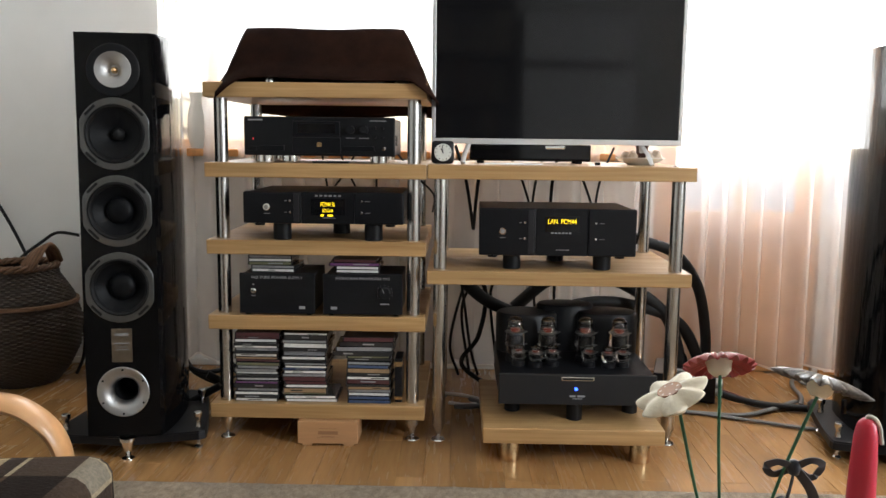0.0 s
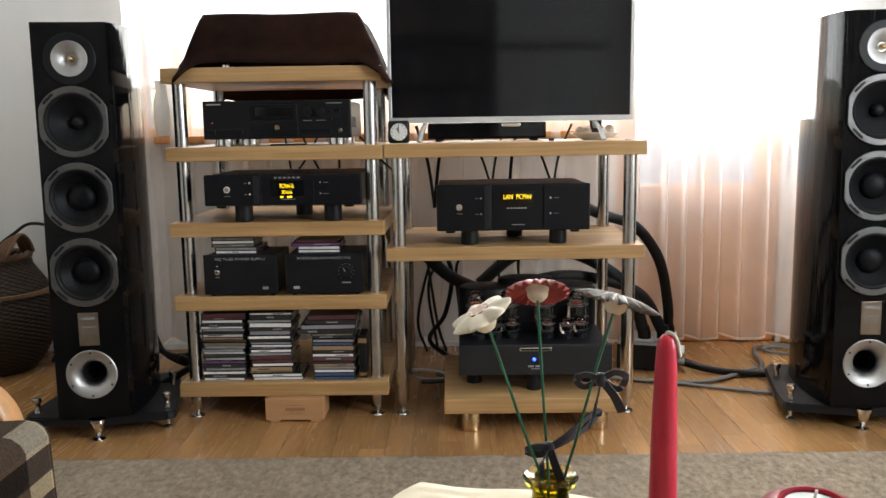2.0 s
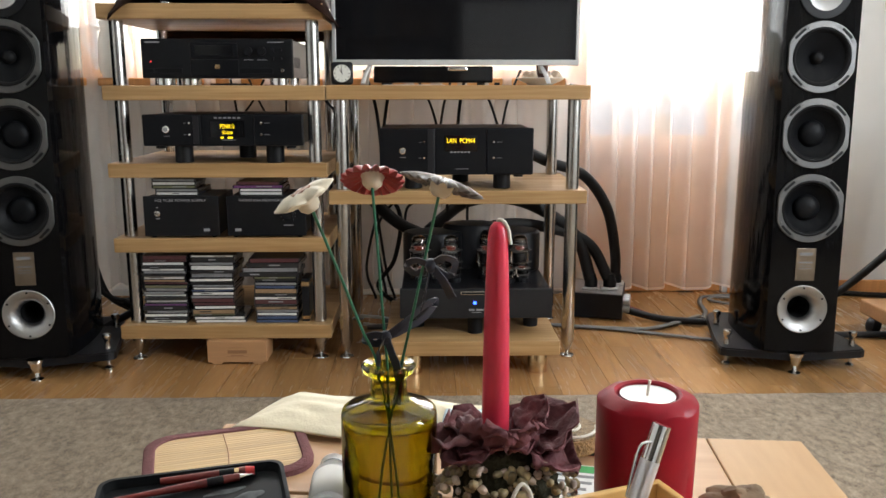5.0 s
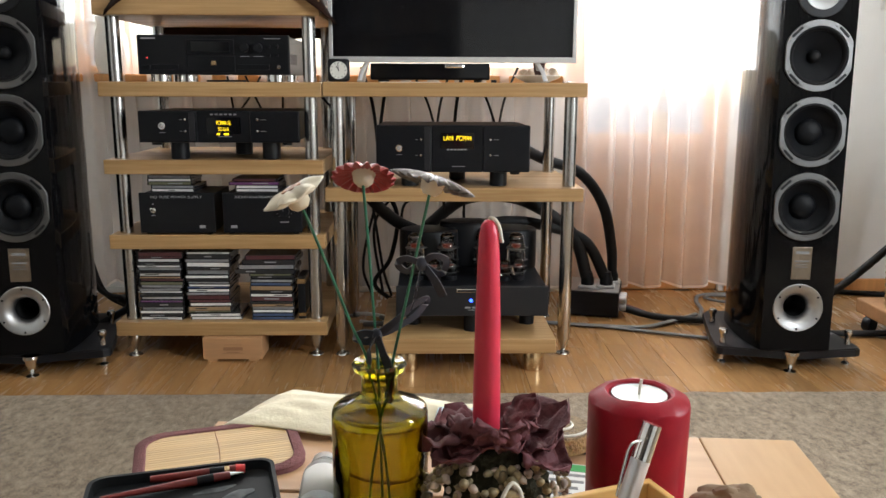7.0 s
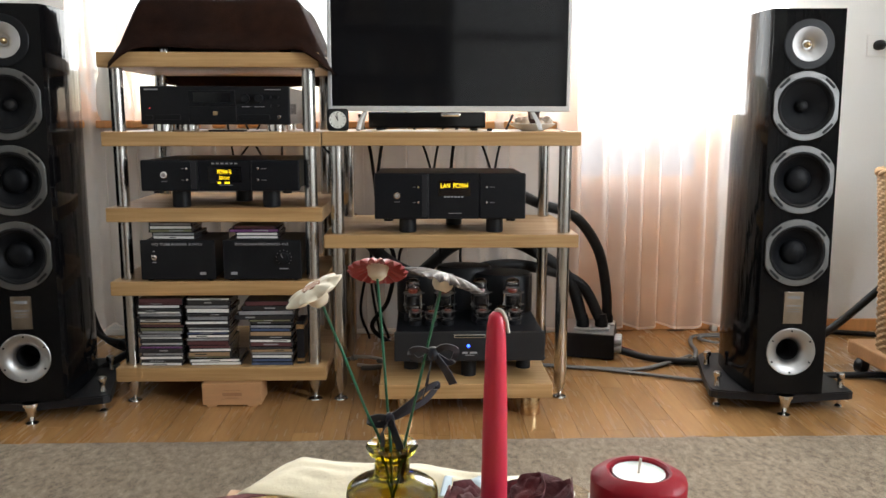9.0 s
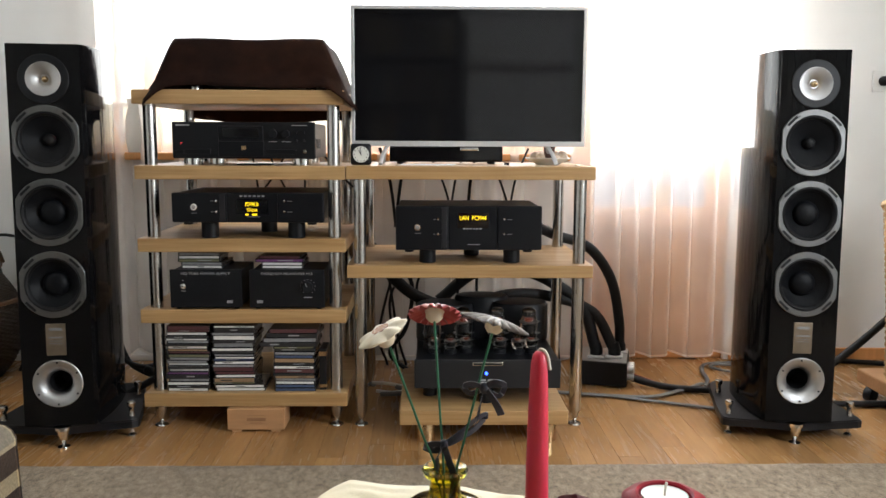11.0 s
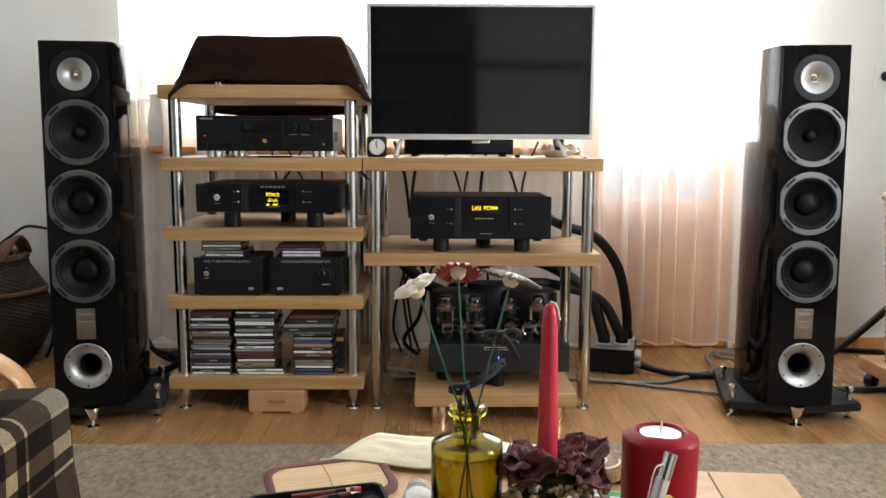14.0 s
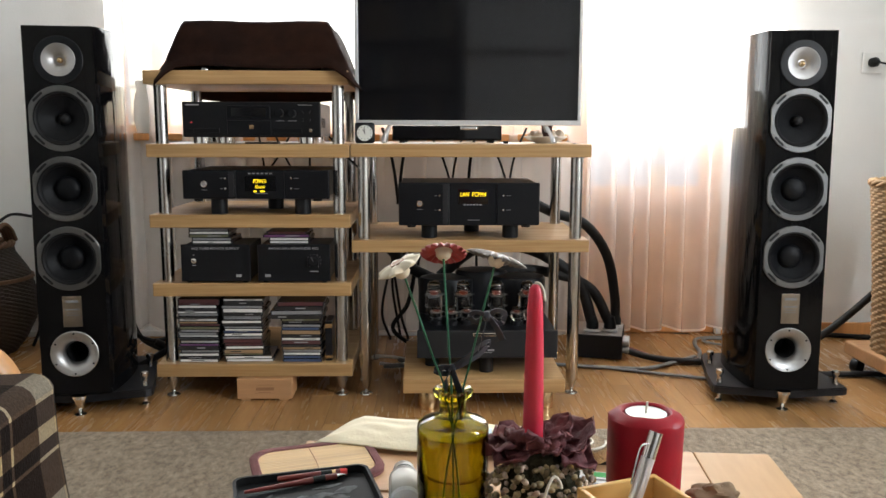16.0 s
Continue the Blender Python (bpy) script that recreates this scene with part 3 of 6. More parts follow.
def speaker(name, m, mirror, label):
    s = thing(name, m, label, "loudspeaker", "pair of loudspeakers")
    half = [(HALF, 0.0), (0.105, 0.022), (0.113, 0.07), (0.1185, 0.14), (0.1175, 0.22), (0.106, 0.30), (0.075, 0.37), (0.025, 0.408)]
    line = smooth_line([(a, b, 0) for a, b in half], 4)
    outline = [(q.x, q.y) for q in line] + [(-q.x, q.y) for q in reversed(line)]
    bm = prism(outline, 0.066, TALL)
    bmesh.ops.delete(bm, geom=[f for f in bm.faces if all(abs(v.co.y) < 1e-5 for v in f.verts)], context="FACES_ONLY")
    for v in bm.verts:
        v.co.y += LEAN * v.co.z * (1 - v.co.y / 0.41) + 0.02 * v.co.y / 0.41
    part("cabinet", bm, LACQUER, s, smooth=25)
    bm = bmesh.new()
    loops = [[(-HALF, 0.066), (HALF, 0.066), (HALF, TALL), (-HALF, TALL)]]
    for z, r in ((1.049, 0.0465), (0.883, 0.0785), (0.6805, 0.0785), (0.476, 0.0785), (0.190, 0.066)):
        loops.append([(r * math.cos(2 * math.pi * k / 40), z + r * math.sin(2 * math.pi * k / 40)) for k in range(40)])
    edges = []
    for loop in loops:
        vs = [bm.verts.new((x, LEAN * z, z)) for x, z in loop]
        edges += [bm.edges.new((vs[k], vs[(k + 1) % len(vs)])) for k in range(len(vs))]
    bmesh.ops.triangle_fill(bm, use_beauty=True, use_dissolve=False, edges=edges, normal=(0, -1, 0))
    part("baffle", bm, LACQUER, s)
    tilt = 90 - math.degrees(math.atan(LEAN))

    def face(z, x=0.0, out=0.0):
        return pose(x, LEAN * z - out, z, tilt, 0, 0)

    # tweeter horn
    tw = part("tweeter", lathe([(0.0, -0.018), (0.013, -0.018), (0.0145, -0.014), (0.022, -0.007), (0.036, -0.001), (0.046, 0.002), (0.047, 0.0015), (0.047, -0.004), (0, -0.022)], 48, cap=False),
              ALU, s, "turned aluminium tweeter horn", m=face(1.049, 0, 0.0045), smooth=35)
    part("phase_plug", lathe([(0, -0.004), (0.004, -0.005), (0.008, -0.010), (0.009, -0.017), (0, -0.0175)], 24, cap=False), BRASS, tw, smooth=40)
    part("tweeter_ring", lathe([(0.047, 0.0), (0.047, 0.003), (0.066, 0.003), (0.068, 0.0015), (0.068, 0.0), (0.047, 0.0)], 48, cap=False), SATIN, s, m=face(1.049, 0, 0.0015), smooth=35)
    for z, plug in ((0.883, True), (0.6805, False), (0.476, False)):
        d = part("driver", clipped_ring(0.0945, 0.078, 0.088, 0.007), FRAME, s, "satin aluminium driver frame", m=face(z, 0, 0.0005), smooth=30)
        part("surround", lathe([(0.079, 0.001), (0.078, 0.0045), (0.0735, 0.0065), (0.068, 0.003), (0.066, -0.002), (0.0655, -0.006)], 56, cap=False), RUBBER, d, smooth=50)
        if plug:
            part("cone", lathe([(0.067, -0.003), (0.055, -0.010), (0.035, -0.021), (0.014, -0.034)], 56, cap=False), CONE, d, smooth=50)
            part("dust_cap", lathe([(0.017, -0.034), (0.0165, -0.022), (0.013, -0.015), (0.007, -0.0115), (0, -0.0105)], 32, cap=False), RUBBER, d, smooth=50)
        else:
            part("cone", lathe([(0.067, -0.003), (0.058, -0.012), (0.045, -0.022), (0.034, -0.028)], 56, cap=False), CONE, d, smooth=50)
            part("dust_cap", lathe([(0.0365, -0.027), (0.035, -0.019), (0.029, -0.012), (0.018, -0.0075), (0, -0.005)], 40, cap=False), CONE, d, smooth=50)
        for k in range(4):
            a = radians(45 + 90 * k)
            slot = bmesh.new()
            add_box(slot, -0.018, 0.018, -0.0035, 0.0035, 0.0066, 0.0078, 0.001, 1)
            part("slot", slot, RUBBER, d, m=Matrix.Rotation(a + math.pi / 2, 4, "Z") @ Matrix.Translation((0, -0.0865, 0)))
            for off in (-17, 17):
                b2 = a + radians(off)
                part("screw", lathe([(0.0035, 0.0066), (0.0032, 0.0086), (0.0015, 0.009), (0, 0.008)], 10, Matrix.Translation((0.0865 * math.cos(b2), 0.0865 * math.sin(b2), 0))), FRAME, d, smooth=40)
    badge = part("badge", box(-0.027, 0.027, -0.003, 0, -0.046, 0.046, 0.001), BADGE, s, "polished metal name plate with fine print", m=pose(0, LEAN * 0.318, 0.318, tilt - 90))
    for z, w, h in ((0.03, 0.018, 0.008), (0.006, 0.020, 0.004), (-0.004, 0.016, 0.002), (-0.011, 0.018, 0.002)):
        part("print_bar", box(-w, w, -0.0036, -0.0029, z - h / 2, z + h / 2), GREYINK, badge)
    port = part("bass_port", lathe([(0.029, -0.075), (0.0295, -0.05), (0.033, -0.022), (0.042, -0.006), (0.055, 0.001), (0.067, 0.0035), (0.069, 0.002), (0.069, 0)], 56, cap=False), ALU, s,
                "flared aluminium bass port", m=face(0.190, 0, 0.001), smooth=40)
    part("port_tube", lathe([(0.0305, -0.024), (0.029, -0.05), (0.0285, -0.12), (0, -0.12)], 40, cap=False), RUBBER, port, smooth=40)
    for k in range(6):
        a = radians(30 + 60 * k)
        part("screw", lathe([(0.003, 0.002), (0.0028, 0.0045), (0, 0.0045)], 10, Matrix.Translation((0.061 * math.cos(a), 0.061 * math.sin(a), 0))), SATIN, port)
    # plinth with outriggers
    wing = [(-0.205, 0.045), (-0.19, 0.035), (-0.1, 0.02), (0.0, -0.004), (0.1, 0.02), (0.19, 0.035), (0.205, 0.045), (0.207, 0.06), (0.195, 0.15), (0.17, 0.29), (0.15, 0.40), (0.13, 0.43),
            (-0.13, 0.43), (-0.15, 0.40), (-0.17, 0.29), (-0.195, 0.15), (-0.207, 0.06)]
    pl = part("plinth", prism(wing, 0.038, 0.062, 0.004), SATIN, s, "matt black plinth with outriggers")
    for x, y in ((-0.18, 0.075), (0.18, 0.075), (-0.15, 0.29), (0.15, 0.29)):
        part("adjuster", lathe([(0, 0.002), (0.012, 0.002), (0.012, 0.006), (0.005, 0.012), (0.005, 0.062), (0.010, 0.064), (0.0075, 0.078), (0.008, 0.088), (0.012, 0.094), (0.012, 0.104), (0.010, 0.106), (0, 0.106)], 20, pose(x, y, 0)),
             STEEL, pl, smooth=40)
    part("spike", lathe([(0, 0.001), (0.0035, 0.004), (0.020, 0.052), (0.0225, 0.053), (0.0225, 0.062), (0, 0.062)], 28, pose(0.006 * mirror, 0.004, 0)), CHROME, s, "turned chrome spike", smooth=35)
    part("spike_disc", lathe([(0, 0), (0.017, 0), (0.017, 0.003), (0.006, 0.0045), (0, 0.0045)], 24, pose(0.006 * mirror, 0.004, 0)), CHROME, s, smooth=35)
    return s


speaker("loudspeaker", pose(-0.8995, 2.120, 0, 0, 0, 6.4), 1, "tall black lacquered floor loudspeaker with silver-framed drivers")
speaker("loudspeaker", pose(1.253, 2.134, 0, 0, 0, -3.6), -1, "tall black lacquered floor loudspeaker by the balcony door")


# ---- hi-fi boxes ----
def knob(r, depth, x, z, material, parent, name="knob", y=0.0):
    return part(name, lathe([(0, 0), (r, 0), (r, depth - 0.001), (r - 0.001, depth), (0, depth)], 24, pose(x, y, z, 90, 0, 0)), material, parent, smooth=40)


def feet(parent, spots, z0, z1, r, material):
    for x, y in spots:
        part("foot", lathe([(r - 0.001, z0), (r, z0 + 0.001), (r, z1)], 28, pose(x, y, 0)), material, parent, smooth=40)


def bars(parent, rows, material=PRINT, y=-0.0012):
    for x0, x1, z0, z1 in rows:
        part("print_bar", box(x0, x1, y, y + 0.001, z0, z1), material, parent)


# CD recorder on the second shelf
cdp = thing("cd_recorder", pose(-0.391, 2.30, 0.809), "black CD recorder on round silver feet", "cd player")
part("body", box(-0.207, 0.207, 0.012, 0.31, 0.022, 0.126, 0.002), SATIN, cdp)
front = part("front_panel", box(-0.213, 0.213, 0, 0.014, 0.020, 0.129, 0.004), SATIN, cdp)
part("drawer", box(-0.075, 0.058, -0.003, 0.004, 0.076, 0.117, 0.002), BLACKMET, front)
part("display", box(-0.062, 0.046, -0.0038, -0.001, 0.083, 0.111, 0.001), SCREEN, front)
part("lower_flap", box(-0.075, 0.06, -0.002, 0.004, 0.026, 0.072, 0.002), BLACKMET, front)
for x, z0, z1, w in ((-0.135, 0.034, 0.048, 0.036), (0.11, 0.034, 0.048, 0.045), (-0.19, 0.034, 0.046, 0.012)):
    part("button", box(x - w, x + w, -0.003, 0.002, z0, z1, 0.001), BLACKMET, front)
for x in (0.088, 0.126):
    knob(0.012, 0.016, x, 0.094, SATIN, front)
for x in (0.156, 0.178):
    knob(0.004, 0.006, x, 0.098, SATIN, front, "button")
    knob(0.004, 0.006, x, 0.074, SATIN, front, "button")
knob(0.0055, 0.004, 0.181, 0.042, CHROME, front, "headphone_socket")
part("logo_plate", box(-0.007, 0.007, -0.003, 0, 0.046, 0.058), BRASS, front)
knob(0.0016, 0.002, -0.186, 0.066, REDLED, front, "power_light")
bars(front, [(-0.200, -0.160, 0.117, 0.121), (0.142, 0.188, 0.118, 0.120)])
bars(front, [(0.075, 0.10, 0.070, 0.0715), (0.112, 0.14, 0.070, 0.0715)])
for k in range(6):
    part("vent", box(0.2068, 0.2076, 0.05 + 0.02 * k, 0.062 + 0.02 * k, 0.05, 0.08), RUBBER, cdp)
feet(cdp, [(-0.165, 0.05), (0.165, 0.05), (-0.165, 0.26), (0.165, 0.26), (-0.10, 0.09)], 0, 0.022, 0.029, CHROME)


def rockset(name, m, w, z0, z1, depth, label, lines):
    """A black converter: a fascia in three steps, a display, a power button and four keys on broad feet."""
    t = thing(name, m, label, "hi-fi component", "black digital components")
    h = (z0 + z1) / 2
    part("body", box(-w + 0.006, w - 0.006, 0.02, depth, z0 + 0.004, z1 - 0.001, 0.003), BLACKMET, t)
    fa = part("fascia", box(-w, -0.062, 0, 0.024, z0, z1, 0.004), BLACKMET, t)
    part("fascia", box(0.086, w, 0, 0.024, z0, z1, 0.004), BLACKMET, t)
    mid = part("fascia", box(-0.062, 0.086, 0.004, 0.024, z0, z1, 0.002), BLACKMET, t)
    part("groove", box(-0.083, -0.067, -0.0012, 0.003, z0 + 0.006, z1 - 0.004, 0.0008), GREYFACE, t)
    kn = knob(0.010, 0.005, -w + 0.066, h + 0.002, CHROME, fa, "power_button")
    part("button_cap", lathe([(0.0065, 0.005), (0.006, 0.0075), (0, 0.008)], 20, pose(-w + 0.066, 0, h + 0.002, 90)), ALU, kn, smooth=40)
    for x in (-0.093, 0.107):
        for dz in (0.016, -0.016) if z1 - z0 < 0.1 else (0.023, -0.022):
            knob(0.0032, 0.004, x, h + dz + 0.004, CHROME, fa, "key")
            bars(fa, [(x + (0.009 if x > 0 else -0.016), x + (0.024 if x > 0 else -0.008), h + dz + 0.003, h + dz + 0.0045)], GREYINK)
    bars(fa, [(-w + 0.058, -w + 0.075, h - 0.017, h - 0.0155)], GREYINK)
    part("display", box(-0.035, 0.06, 0.0026, 0.0045, lines[0][0] - 0.03, lines[0][0] + 0.016), SCREEN, mid)
    for z, text, size, width in lines:
        lettering("display_text", text, size, AMBER, mid, pose(0.012, 0.0020, z), width)
    bars(mid, [(-0.004, 0.034, z0 + 0.016, z0 + 0.0175)], PRINT, 0.003)
    for k in range(3):
        part("foot", lathe([(0.022, 0.0), (0.0255, 0.002), (0.0255, z0 + 0.003)], 28, pose((-0.125, 0.02, 0.135)[k], (0.05, 0.22, 0.05)[k], 0)), SATIN, t, smooth=40)
    for x in (-w + 0.04, w - 0.04):
        part("edge_foot", lathe([(0.014, z0 - 0.008), (0.014, z0)], 20, pose(x, 0.03, 0)), SATIN, t, smooth=40)
    return mid


mid = rockset("digital_converter", pose(-0.373, 2.248, 0.592), 0.224, 0.050, 0.138, 0.33, "low black audio converter with an amber dot display",
              [(0.104, "PCM44.1k", 0.017, 0.040), (0.087, "SD-Link", 0.014, 0.030)])
bars(mid, [(-0.008, 0.001, 0.071, 0.076), (0.012, 0.026, 0.071, 0.076)], AMBER, 0.0022)
for k in range(6):
    bars(mid, [(-0.024 + 0.013 * k, -0.016 + 0.013 * k, 0.126, 0.1305)], GREYINK, 0.003)
mid = rockset("network_player", pose(0.283, 2.285, 0.512), 0.2215, 0.044, 0.178, 0.27, "tall black network player with an amber text display",
              [(0.141, "LAN  PCM44", 0.019, 0.080)])
for k in range(6):
    bars(mid, [(-0.018 + 0.010 * k, -0.0115 + 0.010 * k, 0.107, 0.1125)], PRINT, 0.003)


def small_amp(name, x0, x1, text, label, dial):
    t = thing(name, pose((x0 + x1) / 2, 2.268, 0.376), label, "preamplifier", "phono stage and its supply")
    w = (x1 - x0) / 2
    part("body", box(-w + 0.004, w - 0.004, 0.006, 0.2, 0.008, 0.118, 0.002), SATIN, t)
    fr = part("front_panel", box(-w, w, 0, 0.008, 0.006, 0.122, 0.002), SATIN, t)
    lettering("lettering", text, 0.0105, PRINT, fr, pose(0, -0.0006, 0.1095), 1.36 * w)
    bars(fr, [(w - 0.045 if not dial else -w + 0.022, w - 0.028 if not dial else -w + 0.040, 0.020, 0.028)])
    if dial:
        k = knob(0.0155, 0.014, w - 0.05, 0.070, SATIN, fr)
        part("pointer", box(-0.001, 0.001, -0.015, -0.0135, 0.002, 0.0145), PRINT, k, m=pose(w - 0.05, 0, 0.070, 0, -28, 0))
        for j in range(11):
            a = radians(-140 + 28 * j)
            part("mark", lathe([(0.0011, 0), (0.0011, 0.0012), (0, 0.0012)], 8, pose(w - 0.05 + 0.022 * math.sin(a), 0, 0.070 + 0.022 * math.cos(a), 90)), PRINT, fr)
        bars(fr, [(w - 0.063, w - 0.037, 0.036, 0.039)])
    else:
        k = knob(0.008, 0.004, -w + 0.04, 0.071, CHROME, fr, "switch_collar")
        part("toggle", tube([(-w + 0.04, -0.004, 0.071), (-w + 0.04, -0.012, 0.074), (-w + 0.04, -0.020, 0.079)], 0.0025, 8, 4), CHROME, k, smooth=60)
        bars(fr, [(-w + 0.034, -w + 0.046, 0.056, 0.058), (-w + 0.038, -w + 0.042, 0.088, 0.091)])
    feet(t, [(-w + 0.02, 0.02), (w - 0.02, 0.02), (-w + 0.02, 0.18), (w - 0.02, 0.18)], 0, 0.009, 0.008, RUBBER)


small_amp("power_supply", -0.617, -0.402, "HQ TUBE POWER SUPPLY", "small black box with a chrome toggle switch", False)
small_amp("phono_preamplifier", -0.379, -0.153, "PHONO RIAA PREAMPLIFIER MV2", "small black preamplifier with a round volume knob", True)

# valve amplifier on the platform
amp = thing("valve_amplifier", pose(0.336, 2.172, 0.103), "black valve amplifier with glowing tubes and a blue light", "amplifier")
part("chassis", box(-0.212, 0.212, 0.010, 0.38, 0.052, 0.140, 0.003), BLACKMET, amp)
fa = part("front_panel", box(-0.2165, 0.2165, 0, 0.014, 0.055, 0.142, 0.003), GREYFACE, amp)
part("window_slot", box(-0.045, 0.045, -0.003, 0.001, 0.125, 0.135, 0.001), CHROME, fa)
part("slot_inset", box(-0.042, 0.042, -0.0036, -0.002, 0.127, 0.1325), SATIN, fa)
knob(0.0045, 0.003, -0.004, 0.101, BLUELED, fa, "power_light")
bars(fa, [(-0.021, -0.005, 0.078, 0.083), (0.0, 0.021, 0.078, 0.083), (-0.013, 0.014, 0.0725, 0.0742)])
feet(amp, [(-0.17, 0.12), (0.17, 0.12), (0.0, 0.05), (0, 0.33)], 0, 0.053, 0.022, SATIN)
for x, y, rx, ry, h in ((-0.122, 0.272, 0.092, 0.072, 0.124), (0.0, 0.318, 0.088, 0.060, 0.142), (0.122, 0.272, 0.092, 0.072, 0.128)):
    can = lathe([(0.93, 0), (1, 0.004), (1, h - 0.01), (0.93, h - 0.003), (0.6, h - 0.001), (0, h)], 40)
    for v in can.verts:
        v.co.x, v.co.y = v.co.x * rx, v.co.y * ry
    part("transformer_can", can, SATIN, amp, m=pose(x, y, 0.140), smooth=40)


def valve(x, y, s, tall):
    base = part("valve_base", lathe([(0, 0), (0.019 * s, 0), (0.019 * s, 0.012 * s), (0.016 * s, 0.014 * s), (0, 0.014 * s)], 24), SATIN, amp, m=pose(x, y, 0.140), smooth=40)
    h = tall
    part("bulb", lathe([(0.013 * s, 0.012 * s), (0.019 * s, 0.026 * s), (0.0195 * s, h * 0.62), (0.0165 * s, h * 0.74), (0.015 * s, h * 0.78), (0.015 * s, h * 0.92), (0.010 * s, h * 0.98), (0.002, h)], 28, cap=False), CLEAR, base, smooth=60)
    part("anode", lathe([(0, 0.024 * s), (0.0085 * s, 0.024 * s), (0.0095 * s, 0.028 * s), (0.0095 * s, h * 0.58), (0, h * 0.60)], 16, cap=False), GREYFACE, base, smooth=40)
    part("spacer", lathe([(0, h * 0.62), (0.0155 * s, h * 0.62), (0.0155 * s, h * 0.635), (0, h * 0.635)], 20), GREYCABLE, base)
    part("getter", lathe([(0.0125 * s, h * 0.80), (0.0145 * s, h * 0.85), (0.0145 * s, h * 0.93), (0.008 * s, h * 0.975), (0, h * 0.985)], 20, cap=False), CHROME, base, smooth=50)
    part("heater", lathe([(0.004 * s, h * 0.64), (0.007 * s, h * 0.66), (0.007 * s, h * 0.73), (0.003 * s, h * 0.745)], 12), HEATER, base, smooth=50)
    for k in (0.36, 0.64):
        ring = bmesh.new()
        add_lathe(ring, [(0.0200 * s, h * k), (0.0210 * s, h * k + 0.0005), (0.0210 * s, h * k + 0.0017), (0.0200 * s, h * k + 0.002), (0.0200 * s, h * k)], 24, cap=False)
        add_box(ring, 0.0215 * s, 0.025 * s, -0.002, 0.002, h * k, h * k + 0.003)
        part("clamp_ring", ring, FRAME, base, smooth=40)


for x in (-0.163, -0.068, 0.040, 0.138):
    valve(x, 0.150, 1.42, 0.130)
for x in (-0.156, -0.108, -0.06, 0.044, 0.098, 0.140):
    valve(x, 0.088 if abs(abs(x) - 0.103) < 0.01 else 0.100, 1.0, 0.060)

# ---- compact discs ----
SPINES = [mat("disc_spine_" + n, c, 0.35, var=0.25, scale=120, coat=0.3) for n, c in (
    ("white", (0.80, 0.79, 0.76)), ("black", (0.02, 0.02, 0.022)), ("grey", (0.25, 0.25, 0.26)), ("wine", (0.10, 0.03, 0.035)),
    ("blue", (0.05, 0.08, 0.17)), ("tan", (0.34, 0.22, 0.12)), ("olive", (0.16, 0.16, 0.09)), ("plum", (0.16, 0.05, 0.17)))]
SPINE_WORDS = ["white", "black", "grey", "wine-red", "blue", "tan", "olive", "purple"]
CASE = mat("jewel_case", (0.03, 0.03, 0.034), 0.2, var=0.2, scale=50, coat=0.5)
rnd = random.Random(4)


def disc_case(x, y, z, w, h, spine, group, turn=0.0, deep=0.124):
    t = thing("cd_case", pose(x, y, z, 0, 0, turn), "flat disc case with a %s spine, lying in a stack" % SPINE_WORDS[spine], "cd case", group)
    part("case", box(-w / 2, w / 2, 0, deep, 0.0004, h - 0.0004, 0.0007, 1), CASE, t)
    sp = part("spine", box(-w / 2 + 0.004, w / 2 - 0.003, -0.0006, 0.002, 0.0016, h - 0.0012), SPINES[spine], t)
    if rnd.random() < 0.55:
        a = rnd.uniform(-0.4, 0.1) * w
        ink = SPINES[1] if spine in (0, 5) else PRINT
        part("print_bar", box(a, a + rnd.uniform(0.15, 0.35) * w, -0.0011, -0.0004, h * 0.4, h * 0.66), ink, sp)


def stack(cx, z, top, group, pattern, w=0.128, y=2.285, base=None):
    k = 0
    while z + 0.0098 < top:
        h = rnd.choice((0.0098, 0.0098, 0.0098, 0.0075, 0.0142)) if k else 0.0098
        h = min(h, top - z)
        ww = w + rnd.uniform(-0.004, 0.004)
        if base and k < 2:
            ww = base
        disc_case(cx + rnd.uniform(-0.004, 0.004) + (0.016 if base and k < 2 else 0), y + rnd.uniform(0, 0.012), z, ww, h, pattern[k % len(pattern)], group, rnd.uniform(-2, 2))
        z += h
        k += 1
    return z


stack(-0.577, 0.115, 0.328, "first stack of discs", [0, 1, 0, 2, 1, 7, 0, 1, 0, 2, 2, 6, 3, 5, 0, 1, 2, 0, 1, 0, 3, 3])
stack(-0.437, 0.115, 0.326, "second stack of discs", [0, 0, 6, 5, 0, 3, 3, 2, 0, 4, 0, 2, 1, 0, 2, 1, 0, 2, 1, 0], base=0.152)
z = stack(-0.252, 0.115, 0.262, "third stack of discs", [4, 4, 0, 2, 5, 1, 3, 0, 1, 5, 4, 2, 1, 6, 1], w=0.126)
for k in range(4):
    disc_case(-0.270 + 0.006 * k, 2.283, z + 0.014 * k, 0.172 - 0.008 * k, 0.0138, (1, 2, 1, 3)[k], "third stack of discs", (-1, 2, -2, 1)[k], 0.135)
for cx, pat, n in ((-0.528, [0, 2, 6, 0, 2], 5), (-0.285, [0, 0, 7, 3], 4)):
    z = 0.376 + 0.122
    for k in range(n):
        h = 0.0098
        disc_case(cx - 0.008 * (k > 1), 2.30, z - 0.0015, 0.126 + (0.02 if k == 2 and n == 4 else 0), h, pat[k], "discs on the black boxes", rnd.uniform(-3, 3))
        z += h
tin = thing("slim_box", pose(-0.166, 2.30, 0.115), "slim upright gold and black box beside the discs", "box")
part("body", box(-0.011, 0.011, 0, 0.09, 0.0, 0.13, 0.002), SATIN, tin)
part("band", box(-0.0115, 0.0115, -0.0005, 0.0905, 0.108, 0.122), BRASS, tin)
